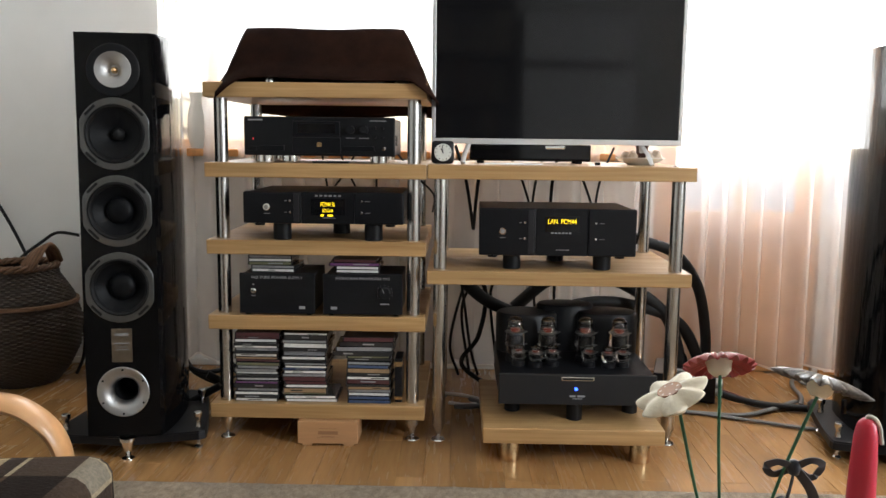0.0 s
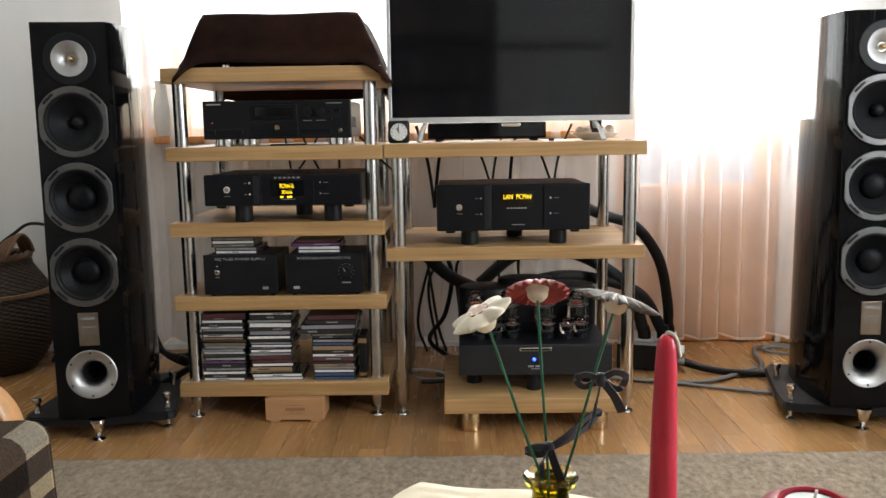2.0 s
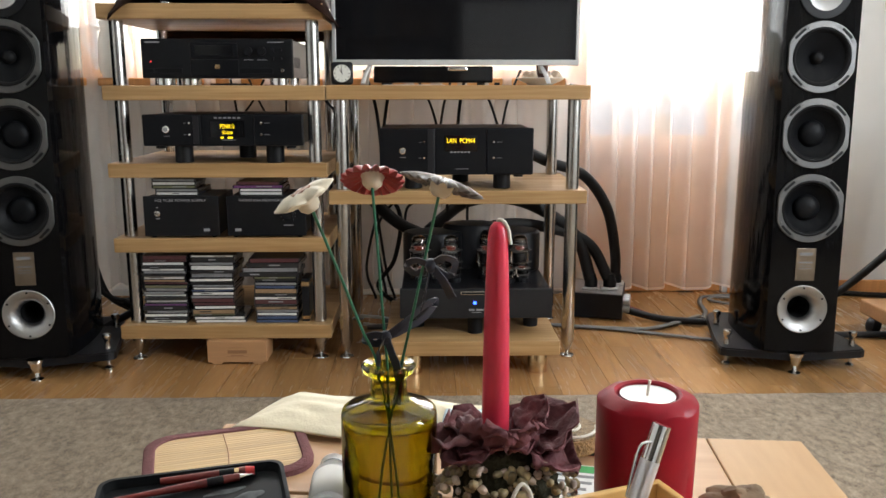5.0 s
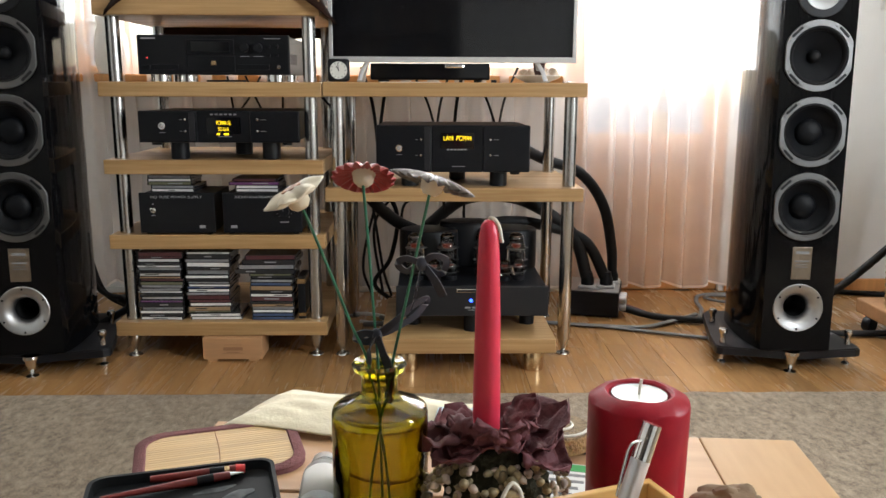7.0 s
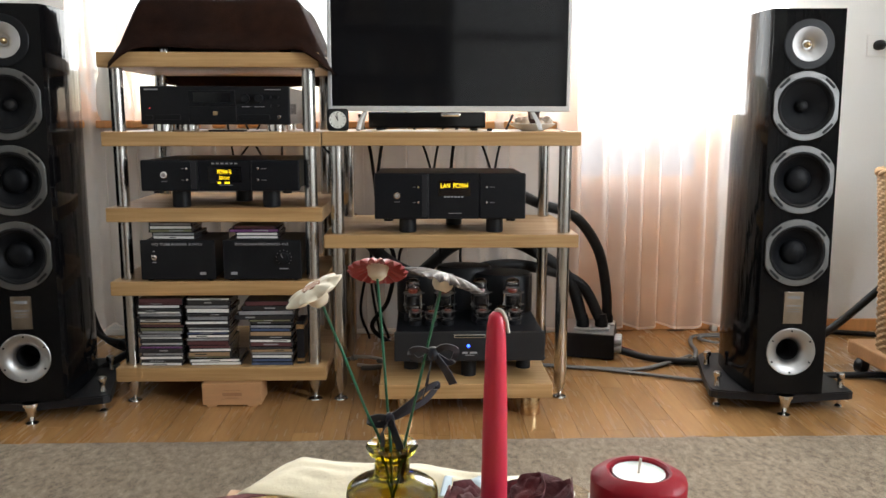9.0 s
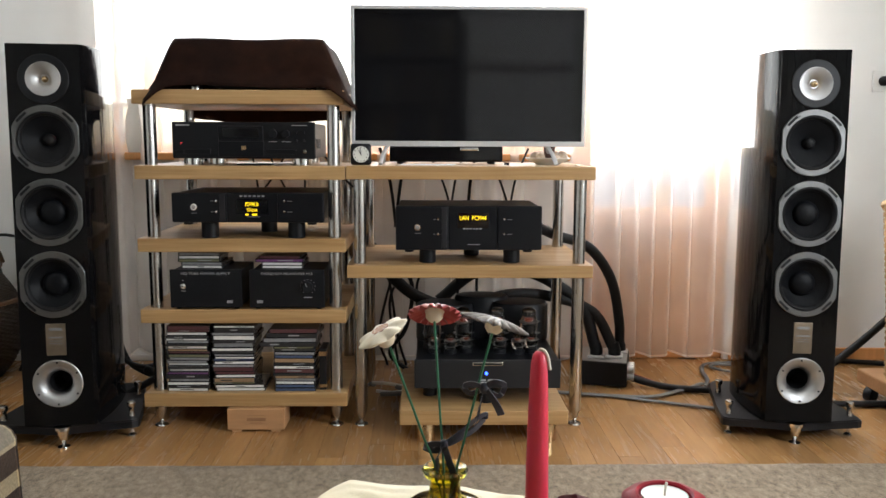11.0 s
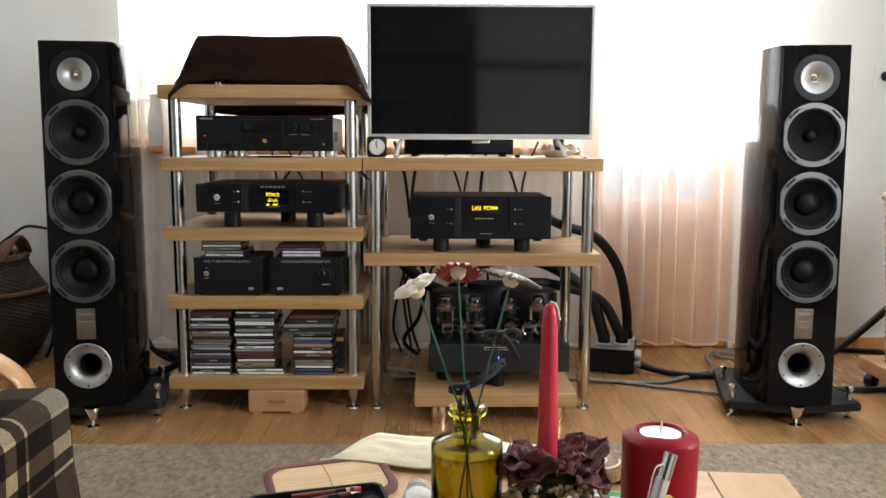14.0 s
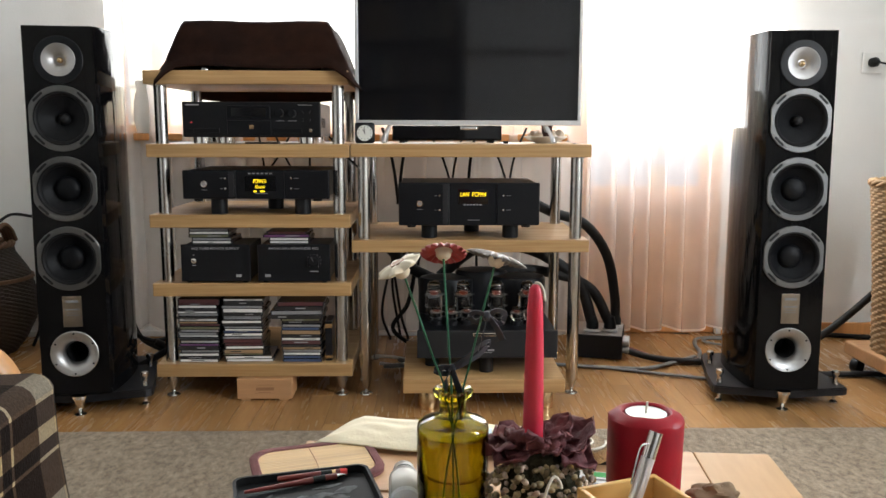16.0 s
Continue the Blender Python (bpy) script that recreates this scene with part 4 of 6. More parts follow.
part("band", box(-0.0115, 0.0115, -0.0005, 0.0905, 0.008, 0.018), BRASS, tin)

# wooden box under the rack
cr = thing("wooden_box", pose(-0.365, 2.245, 0), "small cedar-brown wooden box with a stamped mark", "box")
part("body", box(-0.087, 0.087, 0, 0.10, 0.006, 0.0725, 0.002), CRATE, cr)
for x in (-0.06, 0.06):
    part("runner", box(x - 0.014, x + 0.014, 0.002, 0.098, 0, 0.006), CRATE, cr)
bars(cr, [(-0.031, 0.033, 0.0245, 0.0255), (-0.027, 0.03, 0.034, 0.044), (-0.024, 0.026, 0.051, 0.052), (-0.018, 0.02, 0.027, 0.029)], INK, -0.0007)

# ---- velvet cover over the record player ----
def drape():
    bm = bmesh.new()
    n = 26
    x0, x1, y0, y1, zt = -0.604, -0.160, 2.36, 2.72, 1.186
    top, hem = [], []
    for sx, sy, ex, ey, kind in ((x0, y0, x1, y0, "front"), (x1, y0, x1, y1, "right"), (x1, y1, x0, y1, "back"), (x0, y1, x0, y0, "left")):
        for k in range(n):
            f = k / n
            top.append(Vector((sx + (ex - sx) * f, sy + (ey - sy) * f, zt + 0.002 * math.sin(9 * f))))
            c = 2 * f - 1
            wob = 0.006 * math.sin(f * 21 + len(kind))
            if kind == "front":
                z = 1.040 + 0.004 * math.sin(f * 7) - 0.056 * max(0, abs(c) - 0.74) / 0.26
                hem.append(Vector((-0.668 + 0.612 * f, 2.264 - 0.030 * min(1, max(0, abs(c) - 0.72) / 0.16) + 0.3 * wob, z)))
            elif kind == "right":
                hem.append(Vector((-0.056 + 0.4 * wob, 2.235 + 0.555 * f, 0.984 - 0.026 * f)))
            elif kind == "back":
                hem.append(Vector((-0.064 - 0.596 * f, 2.79 + wob * 0.4, 0.945 + 0.012 * math.sin(f * 8))))
            else:
                hem.append(Vector((-0.672 + wob, 2.79 - 0.54 * f, 1.042 - 0.052 * max(0, f - 0.85) / 0.15 - 0.08 * max(0, 0.12 - f) / 0.12)))
    m = 14
    rings = []
    for j in range(m + 1):
        v = j / m
        ring = []
        for k, (a, b) in enumerate(zip(top, hem)):
            q = a.lerp(b, v)
            f = 0.60 * (v / 0.72) ** 0.85 if v < 0.72 else 0.60 + 0.40 * (v - 0.72) / 0.28
            q.x, q.y = a.x + (b.x - a.x) * f, a.y + (b.y - a.y) * f
            out = (b - a)
            out.z = 0
            q += out.normalized() * 0.004 * math.sin(v * math.pi)
            q.z += 0.002 * math.sin(v * math.pi)
            q += Vector((noise.noise(q * 9), noise.noise(q * 9 + Vector((5, 0, 0))), 0)) * 0.014 * v
            ring.append(bm.verts.new(q))
        rings.append(ring)
    cnt = len(top)
    for a, b in zip(rings, rings[1:]):
        for k in range(cnt):
            bm.faces.new((a[k], a[(k + 1) % cnt], b[(k + 1) % cnt], b[k]))
    bm.faces.new(rings[0])
    return bm


cov = part("velvet_cover", drape(), VELVET, smooth=70)
sol = cov.modifiers.new("thickness", "SOLIDIFY")
sol.thickness, sol.offset = 0.003, -1
tagged(cov, "dark brown velvet cover draped over the record player", "cover")
tt = thing("record_player", pose(-0.365, 2.54, 1.030), "record player hidden under a brown velvet cover", "record player")
part("plinth", box(-0.20, 0.20, -0.17, 0.17, 0.03, 0.11, 0.006), SATIN, tt)
part("platter", rod(0.145, 0.11, 0.135, 48), ALU, tt, smooth=40)
feet(tt, [(-0.17, -0.215), (0.16, -0.14), (-0.16, 0.14), (0.16, 0.14)], 0, 0.034, 0.019, CHROME)

# ---- television and what stands by it ----
tv = thing("television", pose(0.285, 2.40, 0.810), "flat television with a thin silver frame, switched off", "television")
part("screen", box(-0.353, 0.353, 0.003, 0.010, 0.074, 0.474), SCREEN, tv, "dark glossy screen")
for b in ((-0.364, 0.364, 0, 0.03, 0.058, 0.074), (-0.364, 0.364, 0, 0.03, 0.474, 0.484), (-0.364, -0.353, 0, 0.03, 0.074, 0.474), (0.353, 0.364, 0, 0.03, 0.074, 0.474)):
    part("bezel", box(*b, 0.0015), SILVER, tv)
part("back_shell", box(-0.35, 0.35, 0.012, 0.055, 0.07, 0.475, 0.008), SATIN, tv)
for x in (-0.254, 0.250):
    st = bmesh.new()
    for y in (-0.055, 0.085):
        add_tube(st, [(x, 0.015, 0.060), (x + (0.012 if x > 0 else -0.012), y * 0.6 + 0.006, 0.030), (x + (0.018 if x > 0 else -0.018), y, 0.003)], 0.0075, 8, 5, 0.5)
    part("stand", st, SILVER, tv, smooth=50)

stb = thing("receiver_box", pose(0.218, 2.49, 0.810), "glossy black receiver box under the television", "receiver")
part("body", box(-0.183, 0.183, 0, 0.12, 0.008, 0.058, 0.004), LACQUER, stb)
part("front_window", box(-0.178, 0.178, -0.002, 0.002, 0.014, 0.054, 0.001), SCREEN, stb)
part("handle", box(0.044, 0.104, -0.006, 0.0, 0.043, 0.057, 0.004), CHROME, stb)
feet(stb, [(-0.15, 0.02), (0.15, 0.02), (-0.15, 0.1), (0.15, 0.1)], 0, 0.009, 0.01, RUBBER)

ck = thing("alarm_clock", pose(-0.044, 2.318, 0.810, 0, 0, 4), "small square black alarm clock with a pale dial", "clock")
part("body", box(-0.0315, 0.0315, 0, 0.030, 0.001, 0.0655, 0.009, 3), SATIN, ck, smooth=40)
dl = part("dial", lathe([(0, 0), (0.0245, 0), (0.0245, 0.0012), (0, 0.0012)], 36, pose(0, 0.0005, 0.033, 90)), DIAL, ck)
for k in range(12):
    part("hour_mark", box(-0.0008, 0.0008, -0.0016, -0.0006, 0.0185, 0.0225), SATIN, dl, m=pose(0, 0, 0.033, 0, 30 * k, 0))
part("hour_pointer", box(-0.001, 0.001, -0.0022, -0.0016, -0.003, 0.013), SATIN, dl, m=pose(0, 0, 0.033, 0, -28, 0))
part("minute_pointer", box(-0.0007, 0.0007, -0.0026, -0.0020, -0.003, 0.019), SATIN, dl, m=pose(0, 0, 0.033, 0, -6, 0))

dish = thing("dish", pose(0.545, 2.47, 0.810), "shallow white dish holding shells and a dark cup", "dish")
part("bowl", lathe([(0, 0.002), (0.035, 0.0), (0.04, 0.004), (0.062, 0.013), (0.073, 0.021), (0.073, 0.023), (0.06, 0.016), (0.035, 0.007), (0, 0.007)], 40, cap=False), WHITE, dish, smooth=50)
SHELL = mat("shells", (0.38, 0.26, 0.17), 0.5, var=0.6, scale=90, bump=0.4, bump_scale=120, colour2=(0.62, 0.52, 0.40))
for k, (x, y, r) in enumerate(((-0.042, -0.01, 0.017), (-0.02, 0.03, 0.019), (0.045, -0.008, 0.018), (0.03, 0.025, 0.018), (-0.028, -0.035, 0.014), (0.05, 0.02, 0.013), (0.02, -0.04, 0.013))):
    sh = bmesh.new()
    bmesh.ops.create_icosphere(sh, subdivisions=3, radius=r)
    for v in sh.verts:
        v.co *= 1 + 0.35 * noise.noise(v.co * 70 + Vector((k * 3, 0, 0)))
    s = part("shell", sh, SHELL, m=pose(0.545 + x, 2.47 + y, 0.823 + r * 0.7), smooth=70)
    tagged(s, "small brownish shell lying in the white dish", "shell", "shells in the dish")
cup = part("dark_cup", lathe([(0, 0), (0.014, 0), (0.017, 0.03), (0.019, 0.05), (0.017, 0.05), (0.013, 0.006), (0, 0.006)], 28, cap=False), mat("brown_cup", (0.07, 0.025, 0.018), 0.3, var=0.3, scale=50, coat=0.3), m=pose(0.548, 2.46, 0.819), smooth=50)
tagged(cup, "small dark brown cup standing in the dish", "cup")
pap = part("paper_sheet", box(-0.085, 0.085, -0.05, 0.05, 0.0, 0.0012), PAPER, m=pose(0.16, 2.39, 0.8105, 0, 0, -8))
tagged(pap, "white sheet of paper under the television", "paper")
bx = part("rubber_foot", box(-0.008, 0.008, -0.006, 0.006, 0, 0.008, 0.002), RUBBER, m=pose(0.405, 2.39, 0.8102))
tagged(bx, "tiny black rubber block on the shelf", "rubber block")
key = thing("metal_clip", pose(0.61, 2.30, 0.8102), "tiny metal clip lying at the shelf corner", "clip")
part("ring", lathe([(0.005, 0), (0.007, 0.001), (0.007, 0.003), (0.005, 0.004)], 16, pose(0, 0, 0)), CHROME, key)
part("pin", tube([(0.004, 0, 0.002), (0.012, -0.002, 0.0025), (0.02, 0.001, 0.002)], 0.0012, 6, 3), CHROME, key)
for x, lab in ((-0.36, "flat dark remote lying on the shelf under the recorder"),):
    rem = part("flat_sleeve", box(-0.05, 0.05, -0.03, 0.03, 0, 0.005, 0.001), SATIN, m=pose(x, 2.31, 0.8095, 0, 0, 3))
    tagged(rem, "flat dark sleeve lying under the recorder", "sleeve")

# jug on the sill
jug = thing("jug", pose(-0.95, 2.99, WZ0 - 0.002), "white porcelain jug on the window sill", "jug")
part("body", lathe([(0, 0), (0.05, 0), (0.062, 0.05), (0.058, 0.12), (0.045, 0.17), (0.050, 0.20), (0.047, 0.20), (0.042, 0.17), (0.05, 0.1), (0.04, 0.01), (0, 0.01)], 36, pose(0.02, 0, 0), cap=False), WHITE, jug, smooth=50)
part("handle", tube([(-0.03, 0, 0.175), (-0.075, 0, 0.185), (-0.085, 0, 0.12), (-0.04, 0, 0.05)], 0.007, 10, 8), WHITE, jug, smooth=60)

# ---- baskets ----
def basket(name, m, prof, label, material, material2, tall, strands):
    b = thing(name, m, label, "basket")
    body = bmesh.new()
    rows = 56
    radius = lambda f: float(np.interp(f, [q[0] for q in prof], [q[1] for q in prof]))
    loops = []
    for k in range(rows * 3 + 1):
        f = k / (rows * 3)
        loop = []
        for j in range(strands * 2):
            a = math.pi * j / strands
            bulge = 0.0035 * math.sin(math.pi * (k % 3) / 3 + 0.3) + 0.0035 * math.cos(a * strands / 2 + math.pi * (k // 3))
            loop.append(body.verts.new(((radius(f) + bulge) * math.cos(a), (radius(f) + bulge) * math.sin(a), f * tall)))
        loops.append(loop)
    for p, q in zip(loops, loops[1:]):
        for j in range(strands * 2):
            body.faces.new((p[j], p[(j + 1) % len(p)], q[(j + 1) % len(p)], q[j]))
    part("woven_body", body, material, b, smooth=80)
    part("lining", lathe([(0, 0.01)] + [(radius(f / 10) - 0.008, max(0.01, f / 10 * tall)) for f in range(11)], 36, cap=False), material, b, smooth=60)
    rim = bmesh.new()
    r = radius(1)
    for s in range(3):
        pts = [((r + 0.007 * math.cos(9 * a + s * 2.1)) * math.cos(a), (r + 0.007 * math.cos(9 * a + s * 2.1)) * math.sin(a), tall + 0.008 * math.sin(9 * a + s * 2.1)) for a in np.linspace(0, 2 * math.pi, 60)]
        add_tube(rim, pts, 0.007, 6, 1)
    part("rim", rim, material2, b, smooth=70)
    return b


lb = basket("wicker_basket", pose(-1.555, 2.83, 0, 0, 0, 8), [(0, 0.11), (0.12, 0.15), (0.3, 0.188), (0.52, 0.2), (0.75, 0.172), (0.92, 0.128), (1, 0.122)], "dark brown wicker basket with a looped handle", WICKER, WICKER2, 0.42, 60)
hd = bmesh.new()
for s in range(4):
    a0 = 0.012 * (s - 1.5)
    add_tube(hd, [(0.06 + a0, -0.105, 0.415), (0.08 + a0, -0.09, 0.455), (0.10 + a0, -0.05, 0.49 + 0.5 * a0), (0.11 + a0, 0.0, 0.478), (0.11 + a0, 0.045, 0.43)], 0.008, 8, 8)
part("handle", hd, WICKER2, lb, smooth=70)
part("band", lathe([(0.188, 0.285), (0.194, 0.287), (0.192, 0.298), (0.182, 0.30)], 48, cap=False), WICKER2, lb, smooth=60)
rb = basket("wicker_basket", pose(1.862, 2.42, 0.095), [(0, 0.165), (0.4, 0.175), (1, 0.205)], "tall pale woven basket on a wheeled wooden base", SEAGRASS, SEAGRASS, 0.585, 44)
base = part("wheeled_base", box(-0.19, 0.19, -0.18, 0.18, -0.045, 0.004, 0.006), CRATE, rb, "wooden base board on castors")
for x in (-0.15, 0.15):
    for y in (-0.13, 0.13):
        part("castor", lathe([(0.012, -0.014), (0.024, -0.014), (0.026, -0.010), (0.026, 0.010), (0.024, 0.014), (0.012, 0.014)], 24, pose(x - 0.03, y - 0.03, -0.068, 90, 0, 30)), SATIN, base, smooth=40)

# socket by the balcony door
so = thing("wall_socket", pose(1.885, BACK - 0.001, 0), "white wall socket with a black plug in it", "socket")
part("plate", box(0.028, 0.111, -0.010, 0, 1.085, 1.168, 0.003), WHITEPLASTIC, so)
part("plug", lathe([(0.019, 0), (0.019, 0.025), (0.012, 0.034), (0.006, 0.045), (0, 0.045)], 24, pose(0.068, -0.010, 1.127, 90)), SATIN, so, smooth=40)
part("plug_cable", tube([(0.068, -0.045, 1.127), (0.10, -0.075, 1.115), (0.2, -0.06, 1.10), (0.5, -0.03, 0.9)], 0.004, 8, 8), CABLE, so, smooth=60)

# ---- cables ----
def cable(points, r, label, material=CABLE, flat=1.0):
    c = part("cable", tube(points, r, 10, 10, flat), material, smooth=60)
    return tagged(c, label, "cable")


cable([(0.20, 2.80, 0.30), (0.33, 2.82, 0.40), (0.47, 2.80, 0.42), (0.60, 2.80, 0.38), (0.73, 2.79, 0.28), (0.785, 2.775, 0.12)], 0.022, "thick black mains cable arching into the power strip")
cable([(0.30, 2.78, 0.28), (0.45, 2.76, 0.33), (0.60, 2.79, 0.32), (0.77, 2.79, 0.26), (0.852, 2.772, 0.12)], 0.020, "thick black mains cable behind the amplifier")
cable([(0.52, 2.70, 0.60), (0.62, 2.76, 0.55), (0.75, 2.79, 0.50), (0.84, 2.81, 0.38), (0.88, 2.83, 0.22), (0.887, 2.838, 0.12)], 0.019, "thick black mains cable from the network player")
cable([(-0.05, 2.82, 0.50), (0.02, 2.80, 0.40), (0.10, 2.79, 0.33), (0.20, 2.80, 0.28)], 0.022, "thick black mains cable hanging behind the rack")
cable([(0.02, 2.80, 0.48), (0.10, 2.82, 0.36), (0.08, 2.80, 0.2), (0.02, 2.80, 0.10), (0.10, 2.82, 0.02)], 0.008, "thin black cable looping behind the rack")
for k, (x, y, dx) in enumerate(((0.07, 2.60, -0.02), (0.20, 2.62, 0.05), (0.26, 2.62, -0.03), (0.31, 2.60, -0.02), (0.40, 2.62, 0.05), (0.47, 2.62, -0.04), (0.02, 2.64, 0.03))):
    cable([(x - dx, y + 0.08, 0.86), (x, y + 0.06, 0.77), (x + dx * 0.5, y + 0.03, 0.70), (x + dx, y - 0.04, 0.60)], 0.004 if k % 3 else 0.0055, "thin black signal cable hanging behind the shelf")
for k, (x, dx) in enumerate(((-0.44, 0.01), (-0.38, -0.04), (-0.36, 0.03), (-0.27, 0.0), (-0.14, 0.06))):
    cable([(x - dx, 2.70, 0.83), (x, 2.70, 0.76), (x + dx, 2.68, 0.70), (x + dx, 2.60, 0.65)], 0.0035, "thin black signal cable hanging behind the shelf")
for k, (x0, x1, z1) in enumerate(((0.02, 0.16, 0.30), (0.12, 0.28, 0.36), (0.27, 0.27, 0.34), (0.34, 0.44, 0.38), (-0.02, 0.10, 0.18), (0.05, -0.03, 0.16))):
    cable([(x1, 2.76, 0.50), ((x0 + x1) / 2, 2.79, 0.42), (x0, 2.80, z1), (x0 + 0.03, 2.82, 0.05)], 0.005, "thin black cable tangled behind the rack")
cable([(-0.80, 2.75, 0.30), (-0.80, 2.72, 0.16), (-0.74, 2.70, 0.08), (-0.66, 2.74, 0.06), (-0.52, 2.76, 0.05)], 0.012, "black speaker cable behind the tall rack")
cable([(-0.82, 2.60, 0.10), (-0.74, 2.62, 0.055), (-0.66, 2.66, 0.045), (-0.5, 2.72, 0.03)], 0.014, "black speaker cable running under the tall rack")
cable([(-0.83, 2.80, 0.012), (-0.76, 2.84, 0.03), (-0.70, 2.80, 0.05), (-0.62, 2.83, 0.02), (-0.5, 2.9, 0.012)], 0.007, "black cable coiled on the floor")
cable([(-0.88, 2.74, 0.006), (-0.78, 2.82, 0.006), (-0.70, 2.78, 0.006), (-0.55, 2.84, 0.006)], 0.004, "thin white cable on the floor", WHITECABLE)
cable([(-0.02, 2.62, 0.012), (0.04, 2.60, 0.012), (0.10, 2.64, 0.012), (0.03, 2.70, 0.012), (-0.04, 2.72, 0.012)], 0.006, "pale cable coiled under the rack", WHITECABLE)
cable([(0.0, 2.55, 0.022), (0.05, 2.53, 0.03), (0.10, 2.58, 0.02), (0.05, 2.64, 0.02)], 0.008, "grey cable loop under the rack", GREYCABLE)
cable([(-0.965, 2.720, 0.316), (-0.955, 2.730, 0.188), (-0.926, 2.740, 0.089), (-0.869, 2.750, 0.042), (-0.796, 2.760, 0.016)], 0.010, "black speaker cable dropping behind the loudspeaker")
cable([(-0.945, 2.660, 0.202), (-0.916, 2.670, 0.117), (-0.858, 2.680, 0.084), (-0.789, 2.690, 0.092)], 0.009, "black cable hanging between loudspeaker and rack")
cable([(-0.834, 2.450, 0.052), (-0.789, 2.460, 0.076), (-0.739, 2.470, 0.104)], 0.012, "black cable lying beside the plinth")
# floor cables between power strip and loudspeaker
cable([(0.60, 2.62, 0.008), (0.76, 2.58, 0.008), (0.93, 2.56, 0.008), (1.05, 2.62, 0.010), (1.16, 2.70, 0.012)], 0.011, "flat grey speaker cable on the parquet", GREYCABLE, 0.5)
cable([(0.80, 2.57, 0.007), (0.92, 2.52, 0.007), (1.06, 2.46, 0.007), (1.22, 2.40, 0.007)], 0.009, "flat grey cable on the parquet", GREYCABLE, 0.5)
cable([(0.90, 2.72, 0.03), (0.97, 2.68, 0.018), (1.05, 2.64, 0.014), (1.20, 2.60, 0.016)], 0.012, "black sheathed cable from the power strip")
cable([(0.86, 2.76, 0.045), (0.90, 2.72, 0.035), (0.97, 2.68, 0.022)], 0.005, "thin white lead of the power strip", WHITECABLE)
cable([(0.865, 2.765, 0.05), (0.91, 2.73, 0.04), (0.98, 2.685, 0.024)], 0.004, "thin red lead of the power strip", REDPEN)
cable([(1.16, 2.66, 0.012), (1.20, 2.76, 0.012), (1.22, 2.88, 0.012), (1.27, 2.97, 0.012), (1.40, 2.99, 0.012)], 0.008, "grey cable looping over the parquet", GREYCABLE, 0.6)
cable([(1.40, 2.84, 0.012), (1.31, 2.87, 0.012), (1.27, 2.92, 0.012), (1.30, 2.96, 0.012), (1.38, 2.95, 0.012)], 0.008, "grey cable curled on the parquet", GREYCABLE, 0.6)
cable([(1.30, 2.55, 0.05), (1.45, 2.60, 0.045), (1.60, 2.64, 0.10), (1.77, 2.66, 0.23), (1.95, 2.68, 0.40), (2.1, 2.74, 0.55), (2.25, 3.07, 0.7)], 0.014, "thick black cable rising beside the loudspeaker")
cable([(1.32, 2.5, 0.012), (1.5, 2.47, 0.012), (1.75, 2.46, 0.012), (2.1, 2.40, 0.012)], 0.014, "black cable along the floor", CABLE, 0.7)
cable([(1.50, 3.03, 0.011), (1.72, 3.04, 0.011), (1.95, 2.98, 0.011), (2.3, 2.86, 0.011)], 0.010, "black cable along the wall's foot")
cable([(-1.43, 3.06, 0.50), (-1.52, 3.05, 0.512), (-1.58, 3.04, 0.475), (-1.64, 3.0, 0.42), (-1.66, 2.95, 0.36)], 0.006, "thin black cable on the wall above the basket")
cable([(-1.62, 3.03, 0.40), (-1.65, 3.04, 0.45), (-1.72, 3.05, 0.58), (-1.9, 3.05, 0.9)], 0.006, "thin black cable rising along the wall")
cable([(-1.46, 2.9, 0.38), (-1.40, 2.9, 0.28), (-1.365, 2.9, 0.18), (-1.37, 2.9, 0.08), (-1.40, 2.9, 0.007)], 0.006, "thin black cable behind the basket")
wb = part("cable_box", box(-0.018, 0.018, -0.03, -0.001, -0.02, 0.02, 0.003), WHITEPLASTIC, m=pose(-1.42, BACK, 0.50))
tagged(wb, "small white junction box on the wall", "junction box")
cable([(-1.16, 2.55, 0.006), (-1.05, 2.66, 0.006), (-0.98, 2.74, 0.006)], 0.004, "thin white cable on the parquet", WHITECABLE)

ps = thing("power_strip", pose(0.788, 2.71, 0, 0, 0, -16), "black metal mains distributor with a silver top", "power strip")
part("body", box(-0.11, 0.095, -0.005, 0.20, 0.004, 0.092, 0.003), SATIN, ps)
part("top_plate", box(-0.107, 0.092, -0.002, 0.197, 0.0915, 0.095, 0.001), ALU, ps)
for x, y in ((-0.02, 0.06), (0.045, 0.075), (0.06, 0.15)):
    part("socket_plate", box(x - 0.031, x + 0.031, y - 0.031, y + 0.031, 0.0952, 0.104, 0.004), SILVER, ps)
    part("plug", lathe([(0.023, 0.095), (0.023, 0.125), (0.019, 0.135), (0.016, 0.15)], 24, pose(x, y, 0)), SATIN, ps, smooth=40)
for k in range(3):
    for z in (0.035, 0.062):
        part("terminal", lathe([(0.011, 0), (0.013, 0.003), (0.013, 0.022), (0.010, 0.025), (0, 0.025)], 16, pose(0.095, 0.03 + 0.03 * k, z, 0, 90, 0)), SILVER, ps, smooth=40)

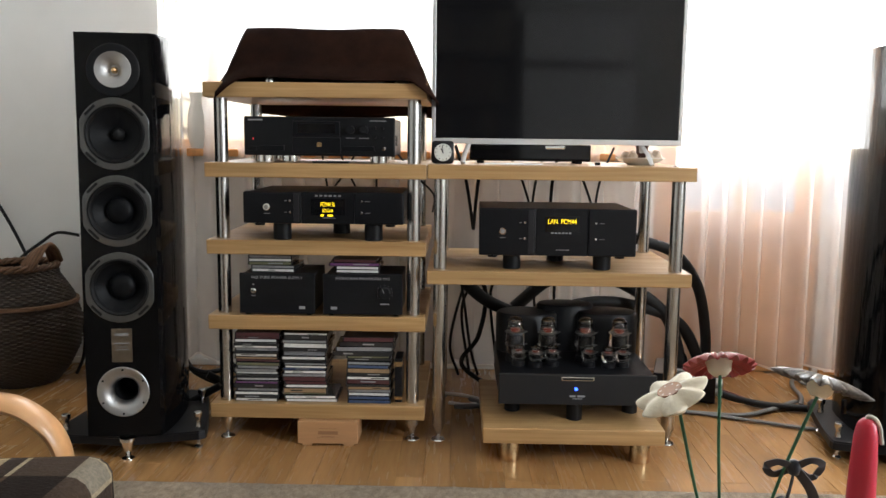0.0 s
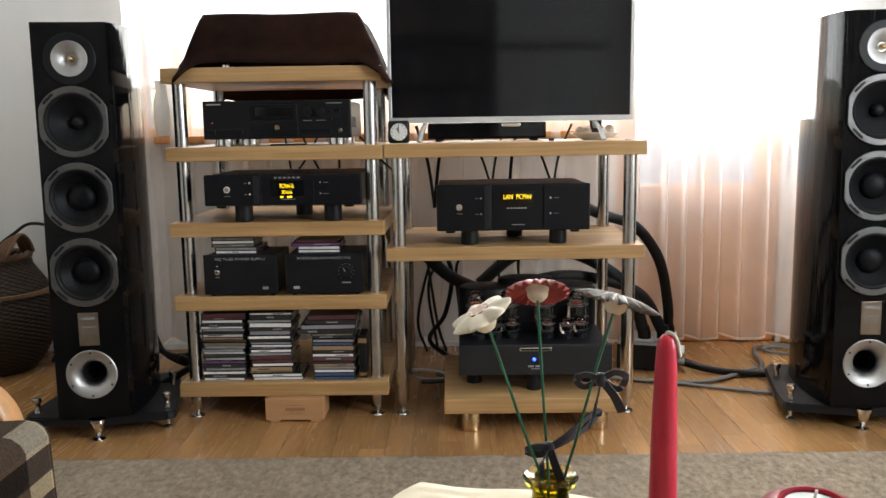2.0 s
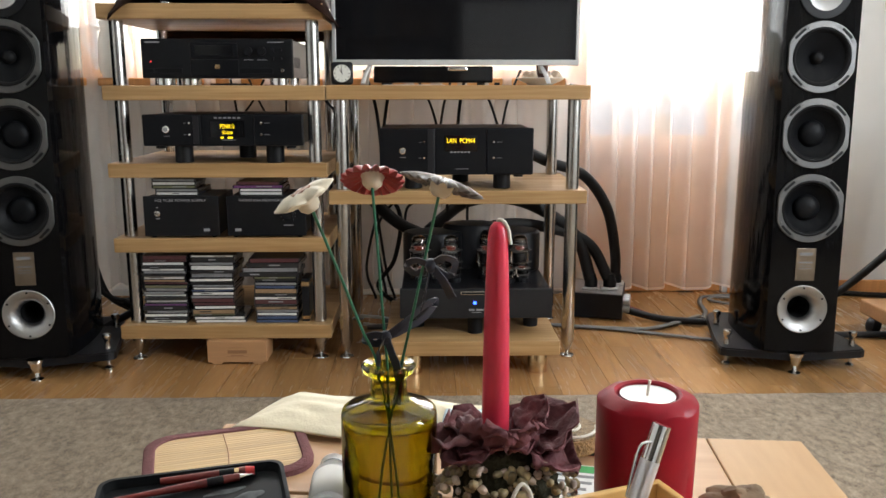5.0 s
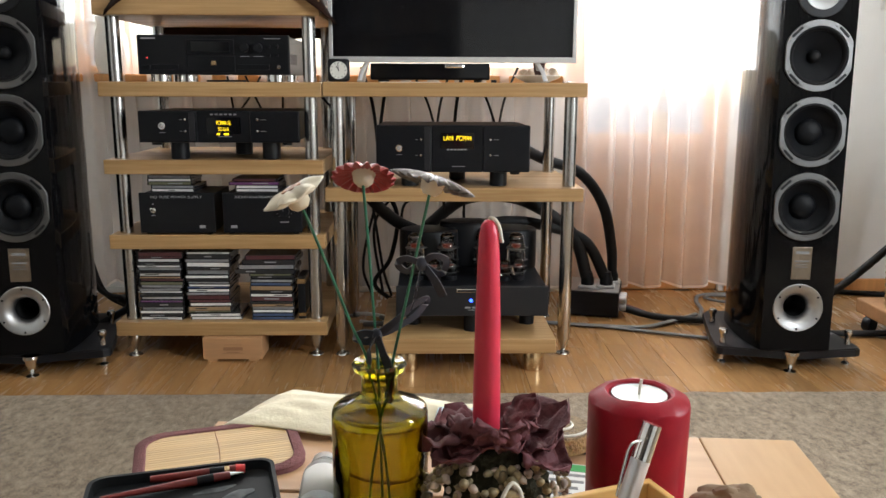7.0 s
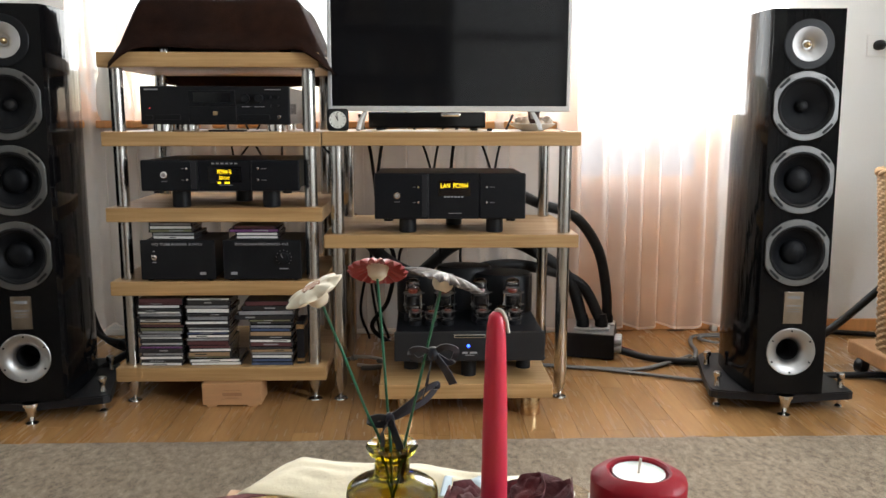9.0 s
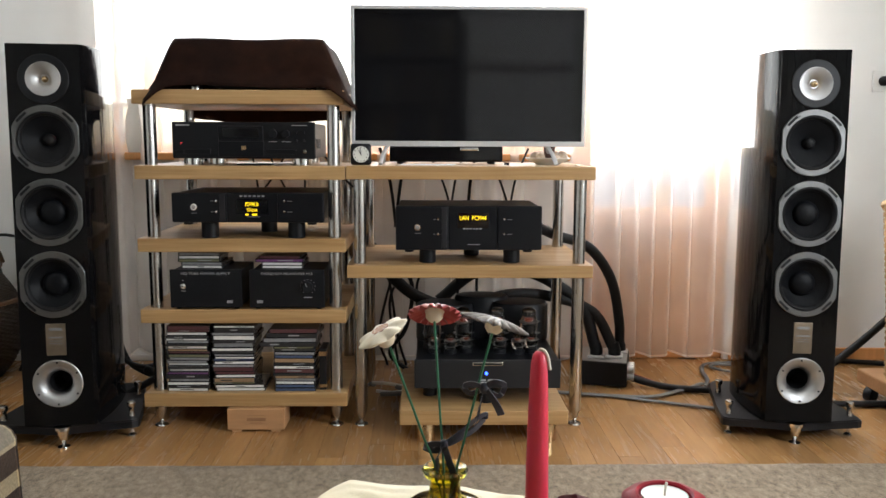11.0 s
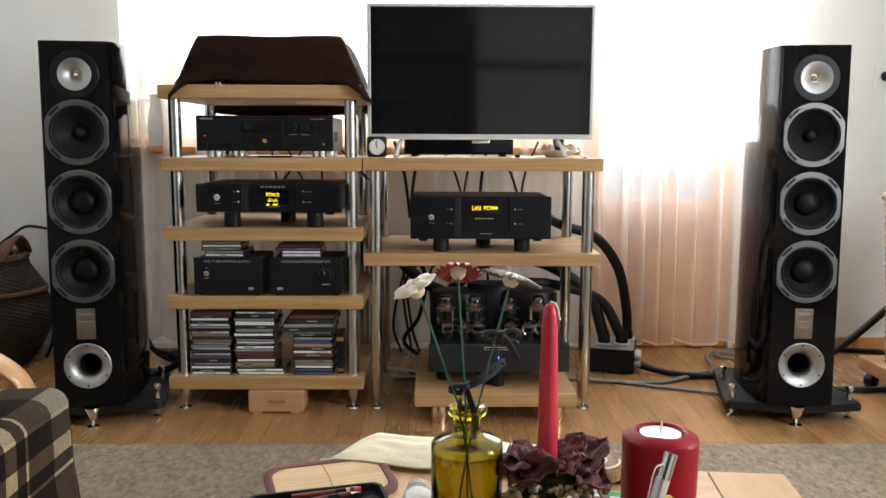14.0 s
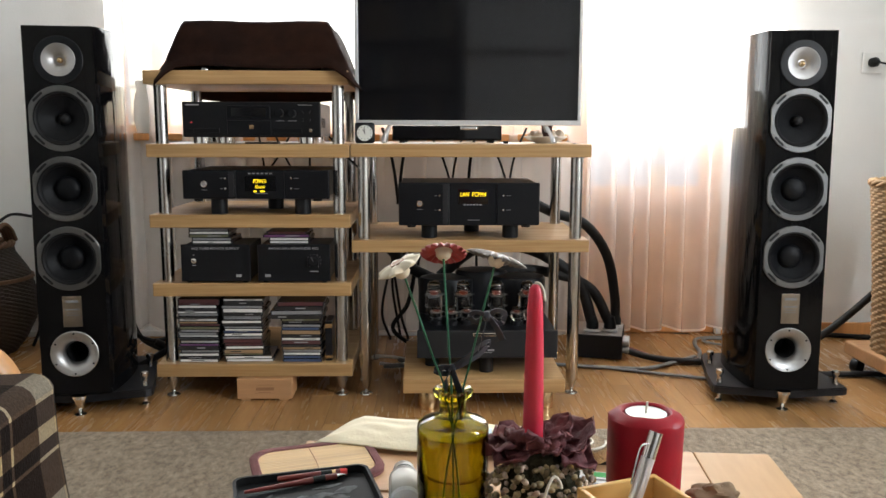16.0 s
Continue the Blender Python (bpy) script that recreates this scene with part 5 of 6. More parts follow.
# ---- armchair ----
ac = thing("armchair", pose(-0.60, 0.80, 0), "armchair under a plaid throw, with bentwood arms", "armchair")
th = box(-0.30, 0.184, -0.36, 0.165, 0.08, 0.490, 0.036, 4)
bmesh.ops.subdivide_edges(th, edges=th.edges[:], cuts=3, use_grid_fill=True)
for v in th.verts:
    v.co += Vector((noise.noise(v.co * 6), noise.noise(v.co * 6 + Vector((3, 0, 0))), noise.noise(v.co * 6 + Vector((0, 4, 0))))) * 0.012
    v.co.x += (0.007 * math.sin(v.co.z * 26) + 0.012 * max(0, v.co.z - 0.25) / 0.25) * max(0, v.co.x / 0.2)
part("throw", th, PLAID, ac, "plaid wool throw in cream, brown and black", smooth=60)
arm = bmesh.new()
add_tube(arm, [(-0.45, 0.36, 0.44), (-0.25, 0.36, 0.475), (-0.10, 0.37, 0.478), (-0.04, 0.38, 0.455), (-0.005, 0.39, 0.40), (0.0, 0.39, 0.30), (0.0, 0.39, 0.012)], 0.03, 12, 10, 0.45)
part("arm", arm, BENT, ac, "bent laminated birch arm", smooth=50)
for x, y in ((-0.27, -0.3), (0.15, -0.3), (-0.27, 0.12), (0.15, 0.12)):
    part("leg", rod(0.018, 0.0, 0.10), BENT, ac, m=pose(x, y, 0), smooth=40)

# ---- coffee table ----
TZ = 0.485
tb = thing("coffee_table", pose(0.271, 0.654, 0, 0, 0, -5.4), "small beech coffee table with a leaf joint", "table")
part("table_leaf", box(-0.2695, 0.1835, -0.129, 0.0, TZ - 0.022, TZ, 0.0015), TABLEWOOD, tb)
part("table_leaf", box(0.1843, 0.2695, -0.86, 0.0, TZ - 0.022, TZ, 0.0015), TANWOOD, tb, "tan veneered side leaf")
part("table_leaf", box(-0.2695, 0.1835, -0.86, -0.1315, TZ - 0.022, TZ, 0.003), TABLEWOOD, tb)
part("frame", box(-0.22, 0.22, -0.80, -0.06, TZ - 0.075, TZ - 0.0225, 0.003), TABLEWOOD, tb)
for x in (-0.205, 0.205):
    for y in (-0.78, -0.08):
        part("leg", box(x - 0.02, x + 0.02, y - 0.02, y + 0.02, 0.014, TZ - 0.075, 0.004), TABLEWOOD, tb)

VX, VY = 0.170, 0.484
vase = thing("vase", pose(VX, VY, TZ), "olive-green glass bottle vase with a flared rim", "vase")
part("glass_body", lathe([(0, 0.001), (0.030, 0.0), (0.0335, 0.004), (0.0345, 0.012), (0.0345, 0.085), (0.0335, 0.0885), (0.031, 0.0903), (0.020, 0.0945), (0.0145, 0.0966), (0.0132, 0.099), (0.0130, 0.110), (0.0142, 0.1135), (0.0185, 0.1155), (0.0195, 0.119),
                          (0.018, 0.121), (0.0115, 0.1195), (0.0105, 0.113), (0.0105, 0.0985), (0.018, 0.0930), (0.029, 0.0885), (0.0312, 0.086), (0.0318, 0.080), (0.0315, 0.014), (0.028, 0.008), (0, 0.007)], 64, cap=False), GREENGLASS, vase, m=Matrix.Diagonal((0.99, 0.99, 1.055, 1)), smooth=50)


def flower(name, centre, normal, r, petals, notch, material, label, stem_from, thick, cup, heart):
    c, nrm = Vector(centre), Vector(normal).normalized()
    turn = Vector((0, 0, 1)).rotation_difference(nrm).to_matrix().to_4x4()
    f = thing(name, Matrix.Translation(c) @ turn, label, "ceramic flower", "ceramic flowers in the vase")
    bm = bmesh.new()
    steps, rings = petals * 10, 6
    for side in (0, 1):
        prev = [bm.verts.new((0, 0, thick / 2 if side == 0 else -thick / 2))]
        for k in range(1, rings + 1):
            ring = []
            for s in range(steps):
                a = 2 * math.pi * s / steps
                wave = (0.5 + 0.5 * math.cos(petals * a)) ** 0.6
                rr = r * k / rings * (1 - notch * (1 - wave) * (k / rings) ** 2)
                edge = (1 - (k / rings) ** 4) if k < rings else 0.12
                z = (thick / 2 * edge) * (1 if side == 0 else -1) - cup * r * (k / rings) ** 2 + 0.0010 * math.cos(petals * a) * (k / rings)
                ring.append(bm.verts.new((rr * math.cos(a), rr * math.sin(a), z)))
            for s in range(steps):
                s2 = (s + 1) % steps
                if len(prev) == 1:
                    bm.faces.new((prev[0], ring[s], ring[s2]))
                else:
                    bm.faces.new((prev[s], ring[s], ring[s2], prev[s2]))
            prev = ring
        if side == 0:
            outer = prev
    for s in range(steps):
        bm.faces.new((outer[s], outer[(s + 1) % steps], prev[(s + 1) % steps], prev[s]))
    part("petals", bm, material, f, smooth=50)
    part("boss", lathe([(0, -0.011), (0.004, -0.011), (0.0068, -0.008), (0.0075, -0.0035), (0.009, -0.001), (0, -0.001)], 20, cap=False), WHITEGLAZE, f, smooth=50)
    if heart:
        part("heart", lathe([(0.0075, thick / 2 - 0.001), (0.007, thick / 2 + 0.0003), (0.005, thick / 2 + 0.0001), (0, thick / 2 + 0.0006)], 24, cap=False), heart, f, smooth=50)
    inv = f.matrix_basis.inverted()
    base = c - nrm * 0.010
    pts = [base, base.lerp(Vector(stem_from), 0.35) + Vector((0, 0.002, 0)), base.lerp(Vector(stem_from), 0.7), Vector(stem_from), Vector((VX + (stem_from[0] - VX) * -0.6, VY, TZ + 0.05)), Vector((VX + (stem_from[0] - VX) * -1.2, VY + 0.003, TZ + 0.012))]
    part("wire_stem", tube([inv @ p for p in pts], 0.0010, 8, 8), WIRE, f, "green wire stem", smooth=60)


HEART = mat("ochre_glaze", (0.45, 0.20, 0.06), 0.45, var=0.6, scale=80, colour2=(0.22, 0.08, 0.04))
flower("ceramic_flower", (0.121, 0.442, 0.736), (-0.475, -0.10, 0.875), 0.0215, 7, 0.22, WHITEGLAZE, "cream ceramic flower with a brown heart on green wire", (0.164, 0.482, 0.606), 0.0075, 0.02, HEART)
flower("ceramic_flower", (0.161, 0.489, 0.7450), (0.03, 0.56, 0.83), 0.0220, 18, 0.16, REDGLAZE, "red ceramic flower with a notched rim on green wire", (0.169, 0.488, 0.606), 0.0032, 0.28, None)
flower("ceramic_flower", (0.208, 0.451, 0.7445), (0.30, 0.18, 0.93), 0.028, 20, 0.28, DARKGLAZE, "brown-black ceramic flower with pointed petals on green wire", (0.178, 0.480, 0.606), 0.0032, 0.16, None)


def ribbon(points, width, parent, thick=0.0004):
    line = smooth_line(points, 8)
    bm = bmesh.new()
    rows = []
    for i, q in enumerate(line):
        d = (line[min(i + 1, len(line) - 1)] - line[max(i - 1, 0)]).normalized()
        up = (Vector((0.25, -0.35, 0.9)) - d * d.dot(Vector((0.25, -0.35, 0.9))))
        if up.length < 0.2:
            up = Vector((1, 0, 0)) - d * d.x
        up.normalize()
        n = d.cross(up) * thick
        u = up * width / 2
        rows.append([bm.verts.new(q + u + n), bm.verts.new(q - u + n), bm.verts.new(q - u - n), bm.verts.new(q + u - n)])
    for a, b in zip(rows, rows[1:]):
        for k in range(4):
            bm.faces.new((a[k], a[(k + 1) % 4], b[(k + 1) % 4], b[k]))
    bm.faces.new(rows[0])
    bm.faces.new(rows[-1])
    return part("ribbon_strip", bm, RIBBON, parent, smooth=60)


rbn = thing("ribbon_bow", pose(0.169, 0.482, 0.632), "narrow navy ribbon tied round the wire stems", "ribbon")
ribbon([(0, 0, 0), (0.012, -0.002, 0.010), (0.026, 0.0, 0.022), (0.034, 0.004, 0.024), (0.026, 0.006, 0.012), (0.010, 0.003, 0.003), (0, 0, 0)], 0.006, rbn)
ribbon([(0, 0, 0), (-0.008, -0.002, 0.002), (-0.015, 0.001, -0.002), (-0.008, 0.004, -0.006), (0, 0, -0.002)], 0.006, rbn)
ribbon([(0, -0.002, 0.0), (0.004, -0.003, -0.012), (0.008, -0.002, -0.026), (0.007, 0.002, -0.05)], 0.0065, rbn)
ribbon([(0, -0.001, 0.0), (-0.005, -0.004, -0.008), (-0.006, -0.003, -0.020)], 0.005, rbn)
part("knot", lathe([(0, -0.005), (0.003, -0.004), (0.0036, 0), (0.003, 0.004), (0, 0.005)], 14, cap=False), RIBBON, rbn, smooth=70)
rbn2 = thing("ribbon_bow", pose(0.2, 0.462, 0.687), "navy ribbon bow tied to one wire stem", "ribbon")
ribbon([(0, 0, 0), (-0.010, -0.002, 0.004), (-0.016, 0.001, 0.000), (-0.010, 0.004, -0.006), (0, 0, 0)], 0.0045, rbn2)
ribbon([(0, 0, 0), (0.008, -0.004, 0.006), (0.016, -0.001, 0.002), (0.012, 0.004, -0.008), (0, 0, 0)], 0.0045, rbn2)
ribbon([(0, -0.001, 0), (0.008, -0.003, -0.010), (0.014, -0.001, -0.022)], 0.006, rbn2)
ribbon([(0, -0.001, 0), (-0.003, -0.003, -0.013), (-0.005, -0.001, -0.024), (-0.0075, 0, -0.033)], 0.002, rbn2)
part("knot", lathe([(0, -0.005), (0.003, -0.004), (0.0042, 0), (0.003, 0.004), (0, 0.005)], 14, cap=False), RIBBON, rbn2, smooth=70)

tc = thing("taper_candle", pose(0.2445, 0.47, TZ + 0.0435), "tall rose-red taper candle, unlit", "candle")
part("wax", lathe([(0, 0.028), (0.0096, 0.028), (0.0095, 0.06), (0.0086, 0.12), (0.0074, 0.16), (0.0066, 0.176), (0.0052, 0.183), (0.0028, 0.186), (0, 0.1865)], 36, cap=False), PINKWAX, tc, smooth=60)
part("wick", tube([(0, 0, 0.185), (0.0005, 0, 0.1875), (0.0040, -0.002, 0.1865), (0.0068, -0.0025, 0.181), (0.0078, -0.0025, 0.175), (0.0086, -0.0025, 0.1715)], 0.00125, 8, 6), WICK, tc, "white cotton wick bent over", smooth=60)

pc = thing("pillar_candle", pose(0.3545, 0.485, TZ), "broad dark red candle holder with a white tealight", "candle")
body = lathe([(0, 0), (0.033, 0), (0.0345, 0.002), (0.0354, 0.05), (0.0356, 0.0965), (0.0350, 0.0985), (0.0296, 0.1026), (0.0240, 0.1042), (0.0218, 0.1030), (0.0205, 0.097), (0.0205, 0.088), (0, 0.088)], 64, cap=False)
for v in body.verts:
    f = 1 + 0.012 * noise.noise(v.co * 45)
    v.co.x, v.co.y, v.co.z = v.co.x * f, v.co.y * f, v.co.z + (0.0016 * noise.noise(v.co * 60) if v.co.z > 0.09 else 0)
part("wax_body", body, REDWAX, pc, smooth=34)
tl = thing("tealight", pose(0.3545, 0.485, TZ + 0.0905), "white tealight set into the red candle", "tealight")
part("metal_cup", lathe([(0, 0), (0.0192, 0), (0.0196, 0.0118), (0.0193, 0.0118), (0.0189, 0.001), (0, 0.001)], 40, cap=False), ALU, tl, smooth=40)
part("wax", lathe([(0.0186, 0.001), (0.0192, 0.0116), (0.017, 0.0110), (0.004, 0.0108), (0, 0.0112)], 40, cap=False), WHITEWAX, tl, smooth=50)
part("wick", tube([(0, 0, 0.010), (0.0003, 0, 0.016), (0.0010, -0.0005, 0.0225)], 0.0011, 8, 5), WICK, tl, smooth=60)

# dried arrangement round the taper
ar = thing("dried_arrangement", pose(0.252, 0.468, TZ), "dried burgundy leaves over a clump of dried berries", "dried flowers")
core = bmesh.new()
bmesh.ops.create_icosphere(core, subdivisions=4, radius=1)
for v in core.verts:
    v.co *= 1 + 0.2 * noise.noise(v.co * 3)
    v.co = Vector((v.co.x * 0.037, v.co.y * 0.028, 0.040 + v.co.z * 0.033))
part("moss_core", core, MOSS, ar, smooth=70)
rb2 = random.Random(9)
bms = []
for r, skin in ((0.0020, BERRY), (0.0027, BERRY), (0.0036, BERRY), (0.0022, PALEBERRY), (0.0030, PALEBERRY)):
    b = bmesh.new()
    add_lathe(b, [(0, -r), (r * 0.75, -r * 0.7), (r, 0), (r * 0.72, r * 0.7), (r * 0.2, r * 1.05), (r * 0.12, r * 1.3), (0, r * 1.3)], 8, cap=False)
    o = part("berry", b, skin, ar, smooth=70)
    bms.append(o.data)
    o.matrix_basis = pose(0.008 * len(bms) - 0.02, -0.040, 0.03)
for k in range(285):
    a, e = rb2.uniform(3.0, 6.5), rb2.uniform(-0.55, 1.0)
    lump = 1.0 + 0.16 * noise.noise(Vector((a * 2.3, e * 2.6, 1.7)))
    d = Vector((math.cos(a) * math.cos(e) * 0.048, math.sin(a) * math.cos(e) * 0.037, math.sin(e) * 0.034)) * lump * rb2.uniform(0.97, 1.09) + Vector((0, 0, 0.036))
    d.z = max(0.006, d.z)
    o = new("berry", rb2.choice(bms))
    o.parent = ar
    long = rb2.choice((1.0, 1.0, 1.15, 1.7))
    o.matrix_basis = Matrix.Translation(d) @ Euler((rb2.uniform(0, 6), rb2.uniform(0, 6), 0)).to_matrix().to_4x4() @ Matrix.Diagonal((1, 1, long, 1))


def leaf(parent, at, turn, tilt, size, curl, seed):
    bm = bmesh.new()
    n = 12
    grid = []
    for i in range(n + 1):
        u = i / n
        w = size * 0.66 * math.sin(math.pi * min(1, u * 0.93 + 0.06)) ** 0.7
        row = []
        for j in range(n + 1):
            v = j / n * 2 - 1
            ed = w * (1 + 0.22 * noise.noise(Vector((u * 6, v * 3, seed))))
            q = Vector((v * ed, u * size, 0))
            q.z = curl * size * (u * u - 0.25) - 0.12 * size * (1 - v * v) + 0.24 * size * noise.noise(Vector((u * 3.6 + seed, v * 2.4, seed * 1.7))) + 0.085 * size * noise.noise(Vector((u * 8, v * 7, seed)))
            row.append(bm.verts.new(q))
        grid.append(row)
    for a, b in zip(grid, grid[1:]):
        for j in range(n):
            bm.faces.new((a[j], a[j + 1], b[j + 1], b[j]))
    o = part("dried_leaf", bm, PETAL, parent, m=Matrix.Translation(at) @ Euler((radians(tilt), 0, radians(turn))).to_matrix().to_4x4(), smooth=80)
    s = o.modifiers.new("thickness", "SOLIDIFY")
    s.thickness = 0.0007


for k, (x, y, z, turn, tilt, size, curl) in enumerate((
        (-0.010, 0.004, 0.076, 88, 8, 0.044, -0.15), (-0.012, -0.004, 0.076, 112, 4, 0.036, -0.25), (-0.008, 0.012, 0.074, 48, 8, 0.040, 0.1), (-0.016, -0.006, 0.076, 135, 8, 0.022, -0.3),
        (0.002, 0.012, 0.074, 10, 8, 0.036, 0.1), (0.010, 0.008, 0.076, 318, 10, 0.036, 0.2), (0.008, 0.002, 0.080, 286, 8, 0.046, 0.3), (0.010, 0.0, 0.077, 268, 4, 0.036, 0.1),
        (0.016, -0.008, 0.074, 246, -6, 0.036, -0.15), (0.004, -0.008, 0.080, 205, 10, 0.018, -0.3), (-0.006, -0.008, 0.080, 160, 12, 0.020, -0.3), (0.006, -0.004, 0.083, 235, 16, 0.024, 0.2),
        (0.006, 0.004, 0.086, 292, 18, 0.028, 0.4), (-0.008, 0.0, 0.084, 100, 14, 0.028, 0.1),
        (-0.014, -0.013, 0.074, 160, 64, 0.026, 0.1), (-0.003, -0.015, 0.074, 185, 58, 0.024, -0.1), (0.007, -0.013, 0.074, 212, 56, 0.028, 0.2))):
    leaf(ar, Vector((x, y, z + 0.002)), turn, tilt - 2, size, curl, k * 1.37 + 2)
part("pale_tendril", tube([(-0.004, -0.044, 0.016), (-0.004, -0.047, 0.038), (0.0, -0.046, 0.056), (0.006, -0.042, 0.064), (0.011, -0.042, 0.060), (0.013, -0.044, 0.054)], 0.0014, 8, 6), WICK, ar, "pale dried tendril", smooth=60)

# cream cloth at the far edge
cl = bmesh.new()
n = 46
grid = []
for i in range(n + 1):
    row = []
    for j in range(n + 1):
        u, v = i / n, j / n
        x = 0.022 + 0.292 * u + 0.02 * (v - 0.5) * max(0, 1 - 5 * u)
        w = 0.078 * min(1, 0.30 + 4.5 * u) - 0.015 * u ** 3
        y = 0.652 - 0.056 * u + w * v + 0.006 * max(0, 1 - 5 * u) + 0.004 * math.sin(u * 14)
        e = min(1, (7 * min(u, 1 - u)) ** 0.6, math.sin(math.pi * min(1, 0.04 + 0.80 * v)) ** 0.8)
        z = TZ + 0.003 + max(0, e) * (0.014 + 0.005 * min(1, 2 * u) + 0.003 * noise.noise(Vector((u * 4, v * 2, 1))) + 0.0025 * noise.noise(Vector((u * 11, v * 6, 4))))
        row.append(cl.verts.new((x, y, z)))
    grid.append(row)
for a, b in zip(grid, grid[1:]):
    for j in range(n):
        cl.faces.new((a[j], b[j], b[j + 1], a[j + 1]))
clo = part("cream_cloth", cl, CLOTH, smooth=80)
s = clo.modifiers.new("thickness", "SOLIDIFY")
s.thickness, s.offset = 0.002, 0
tagged(clo, "crumpled cream cloth lying at the table's far edge", "cloth")
ti = bmesh.new()
bmesh.ops.create_grid(ti, x_segments=24, y_segments=16, size=0.5, matrix=Matrix.Diagonal((0.05, 0.034, 1, 1)))
for v in ti.verts:
    v.co.z = 0.012 + 0.012 * noise.noise(v.co * 40) - 0.12 * abs(v.co.x)
tis = part("tissue", ti, TISSUE, m=pose(0.236, 0.632, TZ + 0.012, 0, 0, -12), smooth=80)
s = tis.modifiers.new("thickness", "SOLIDIFY")
s.thickness = 0.001
tagged(tis, "crumpled pale blue paper tissue by the cloth", "tissue")

pad = thing("flat_case", pose(0.336, 0.622, TZ, 0, 0, -6), "flat dark grey case at the table's far edge", "case")
part("shell", box(-0.045, 0.036, -0.022, 0.030, 0, 0.007, 0.002), mat("dark_grey_case", (0.07, 0.066, 0.066), 0.5, var=0.2, scale=60), pad)
part("seam", box(-0.0453, 0.0363, -0.0223, 0.0303, 0.0032, 0.0038), SATIN, pad)

# bamboo mat, tray and pens
def rounded(w, h, r, n=8):
    pts = []
    for cx, cy, a0 in ((w - r, h - r, 0), (-w + r, h - r, 90), (-w + r, -h + r, 180), (w - r, -h + r, 270)):
        for k in range(n + 1):
            a = radians(a0 + 90 * k / n)
            pts.append((cx + r * math.cos(a), cy + r * math.sin(a)))
    return pts


bmat = thing("bamboo_mat", pose(0.0235, 0.603, TZ + 0.0032, 0, 0, 17), "bamboo table mat with a plum fabric edge", "mat")
part("backing", prism(rounded(0.070, 0.052, 0.027), -0.003, 0.0006), MATEDGE, bmat)
rim = bmesh.new()
loops = [[rim.verts.new((px, py, z)) for px, py in rounded(w, h, r)] for w, h, r, z in ((0.070, 0.052, 0.027, 0.0006), (0.0705, 0.0525, 0.0275, 0.0018), (0.069, 0.051, 0.026, 0.0032), (0.0615, 0.0435, 0.022, 0.0032), (0.0605, 0.0425, 0.021, 0.0018))]
for a, b in zip(loops, loops[1:]):
    for k in range(len(a)):
        rim.faces.new((a[k], a[(k + 1) % len(a)], b[(k + 1) % len(a)], b[k]))
part("fabric_edge", rim, MATEDGE, bmat, smooth=50)
for k in range(22):
    y = -0.0441 + 0.0042 * k
    half = 0.066 - max(0, abs(y) - 0.026) * 0.8
    part("slat", box(-half, half, y - 0.0021, y + 0.0021, 0.0004, 0.0019, 0.0003, 1), BAMBOO, bmat)
part("thread", tube([(-0.002, -0.042, 0.0020), (0.0, 0.0, 0.0021), (-0.002, 0.042, 0.0020)], 0.0004, 6, 6), INK, bmat)

tray = thing("tray", pose(0.037, 0.450, TZ + 0.0350, 0, 0, 15), "scuffed black tray with two red pens", "tray")
outer, inner = rounded(0.066, 0.064, 0.012), rounded(0.063, 0.061, 0.010)
bm = bmesh.new()
loops = [[bm.verts.new((x * sc, y * sc, z)) for x, y in (outer if k < 2 else inner)] for k, (sc, z) in enumerate(((0.95, -0.0345), (1, 0.0), (1, 0.0), (0.98, -0.007)))]
for a, b in zip(loops, loops[1:]):
    for k in range(len(a)):
        bm.faces.new((a[k], a[(k + 1) % len(a)], b[(k + 1) % len(a)], b[k]))
bm.faces.new(loops[0])
bm.faces.new(loops[-1])
part("shell", bm, TRAYBLACK, tray, smooth=40)
for k, (x, y, w, h, a) in enumerate(((0.022, 0.034, 0.016, 0.003, 12), (0.038, 0.022, 0.013, 0.006, 25), (0.030, 0.010, 0.010, 0.004, -20), (0.012, 0.016, 0.015, 0.005, 8), (-0.01, 0.012, 0.014, 0.004, 30), (-0.034, 0.026, 0.006, 0.002, 50))):
    part("smudge", prism([(w * (1 + 0.3 * noise.noise(Vector((q, k, 0)))) * math.cos(q * 0.42), h * (1 + 1.3 * noise.noise(Vector((q * 1.7, k, 5)))) * math.sin(q * 0.42)) for q in range(15)], -0.0069, -0.0066), CHALK, tray, m=pose(x, y, 0, 0, 0, a))


def pen(name, a, b, r, pieces, label, cat):
    d = Vector(b) - Vector(a)
    turn = Vector((0, 0, 1)).rotation_difference(d.normalized()).to_matrix().to_4x4()
    p = thing(name, Matrix.Translation(a) @ turn, label, cat)
    L = d.length
    for nm, f0, f1, r0, r1, m_ in pieces:
        part(nm, lathe([(0, f0 * L), (r * r0, f0 * L), (r * r1, f1 * L), (0, f1 * L)], 18, cap=False), m_, p, smooth=50)
    return p


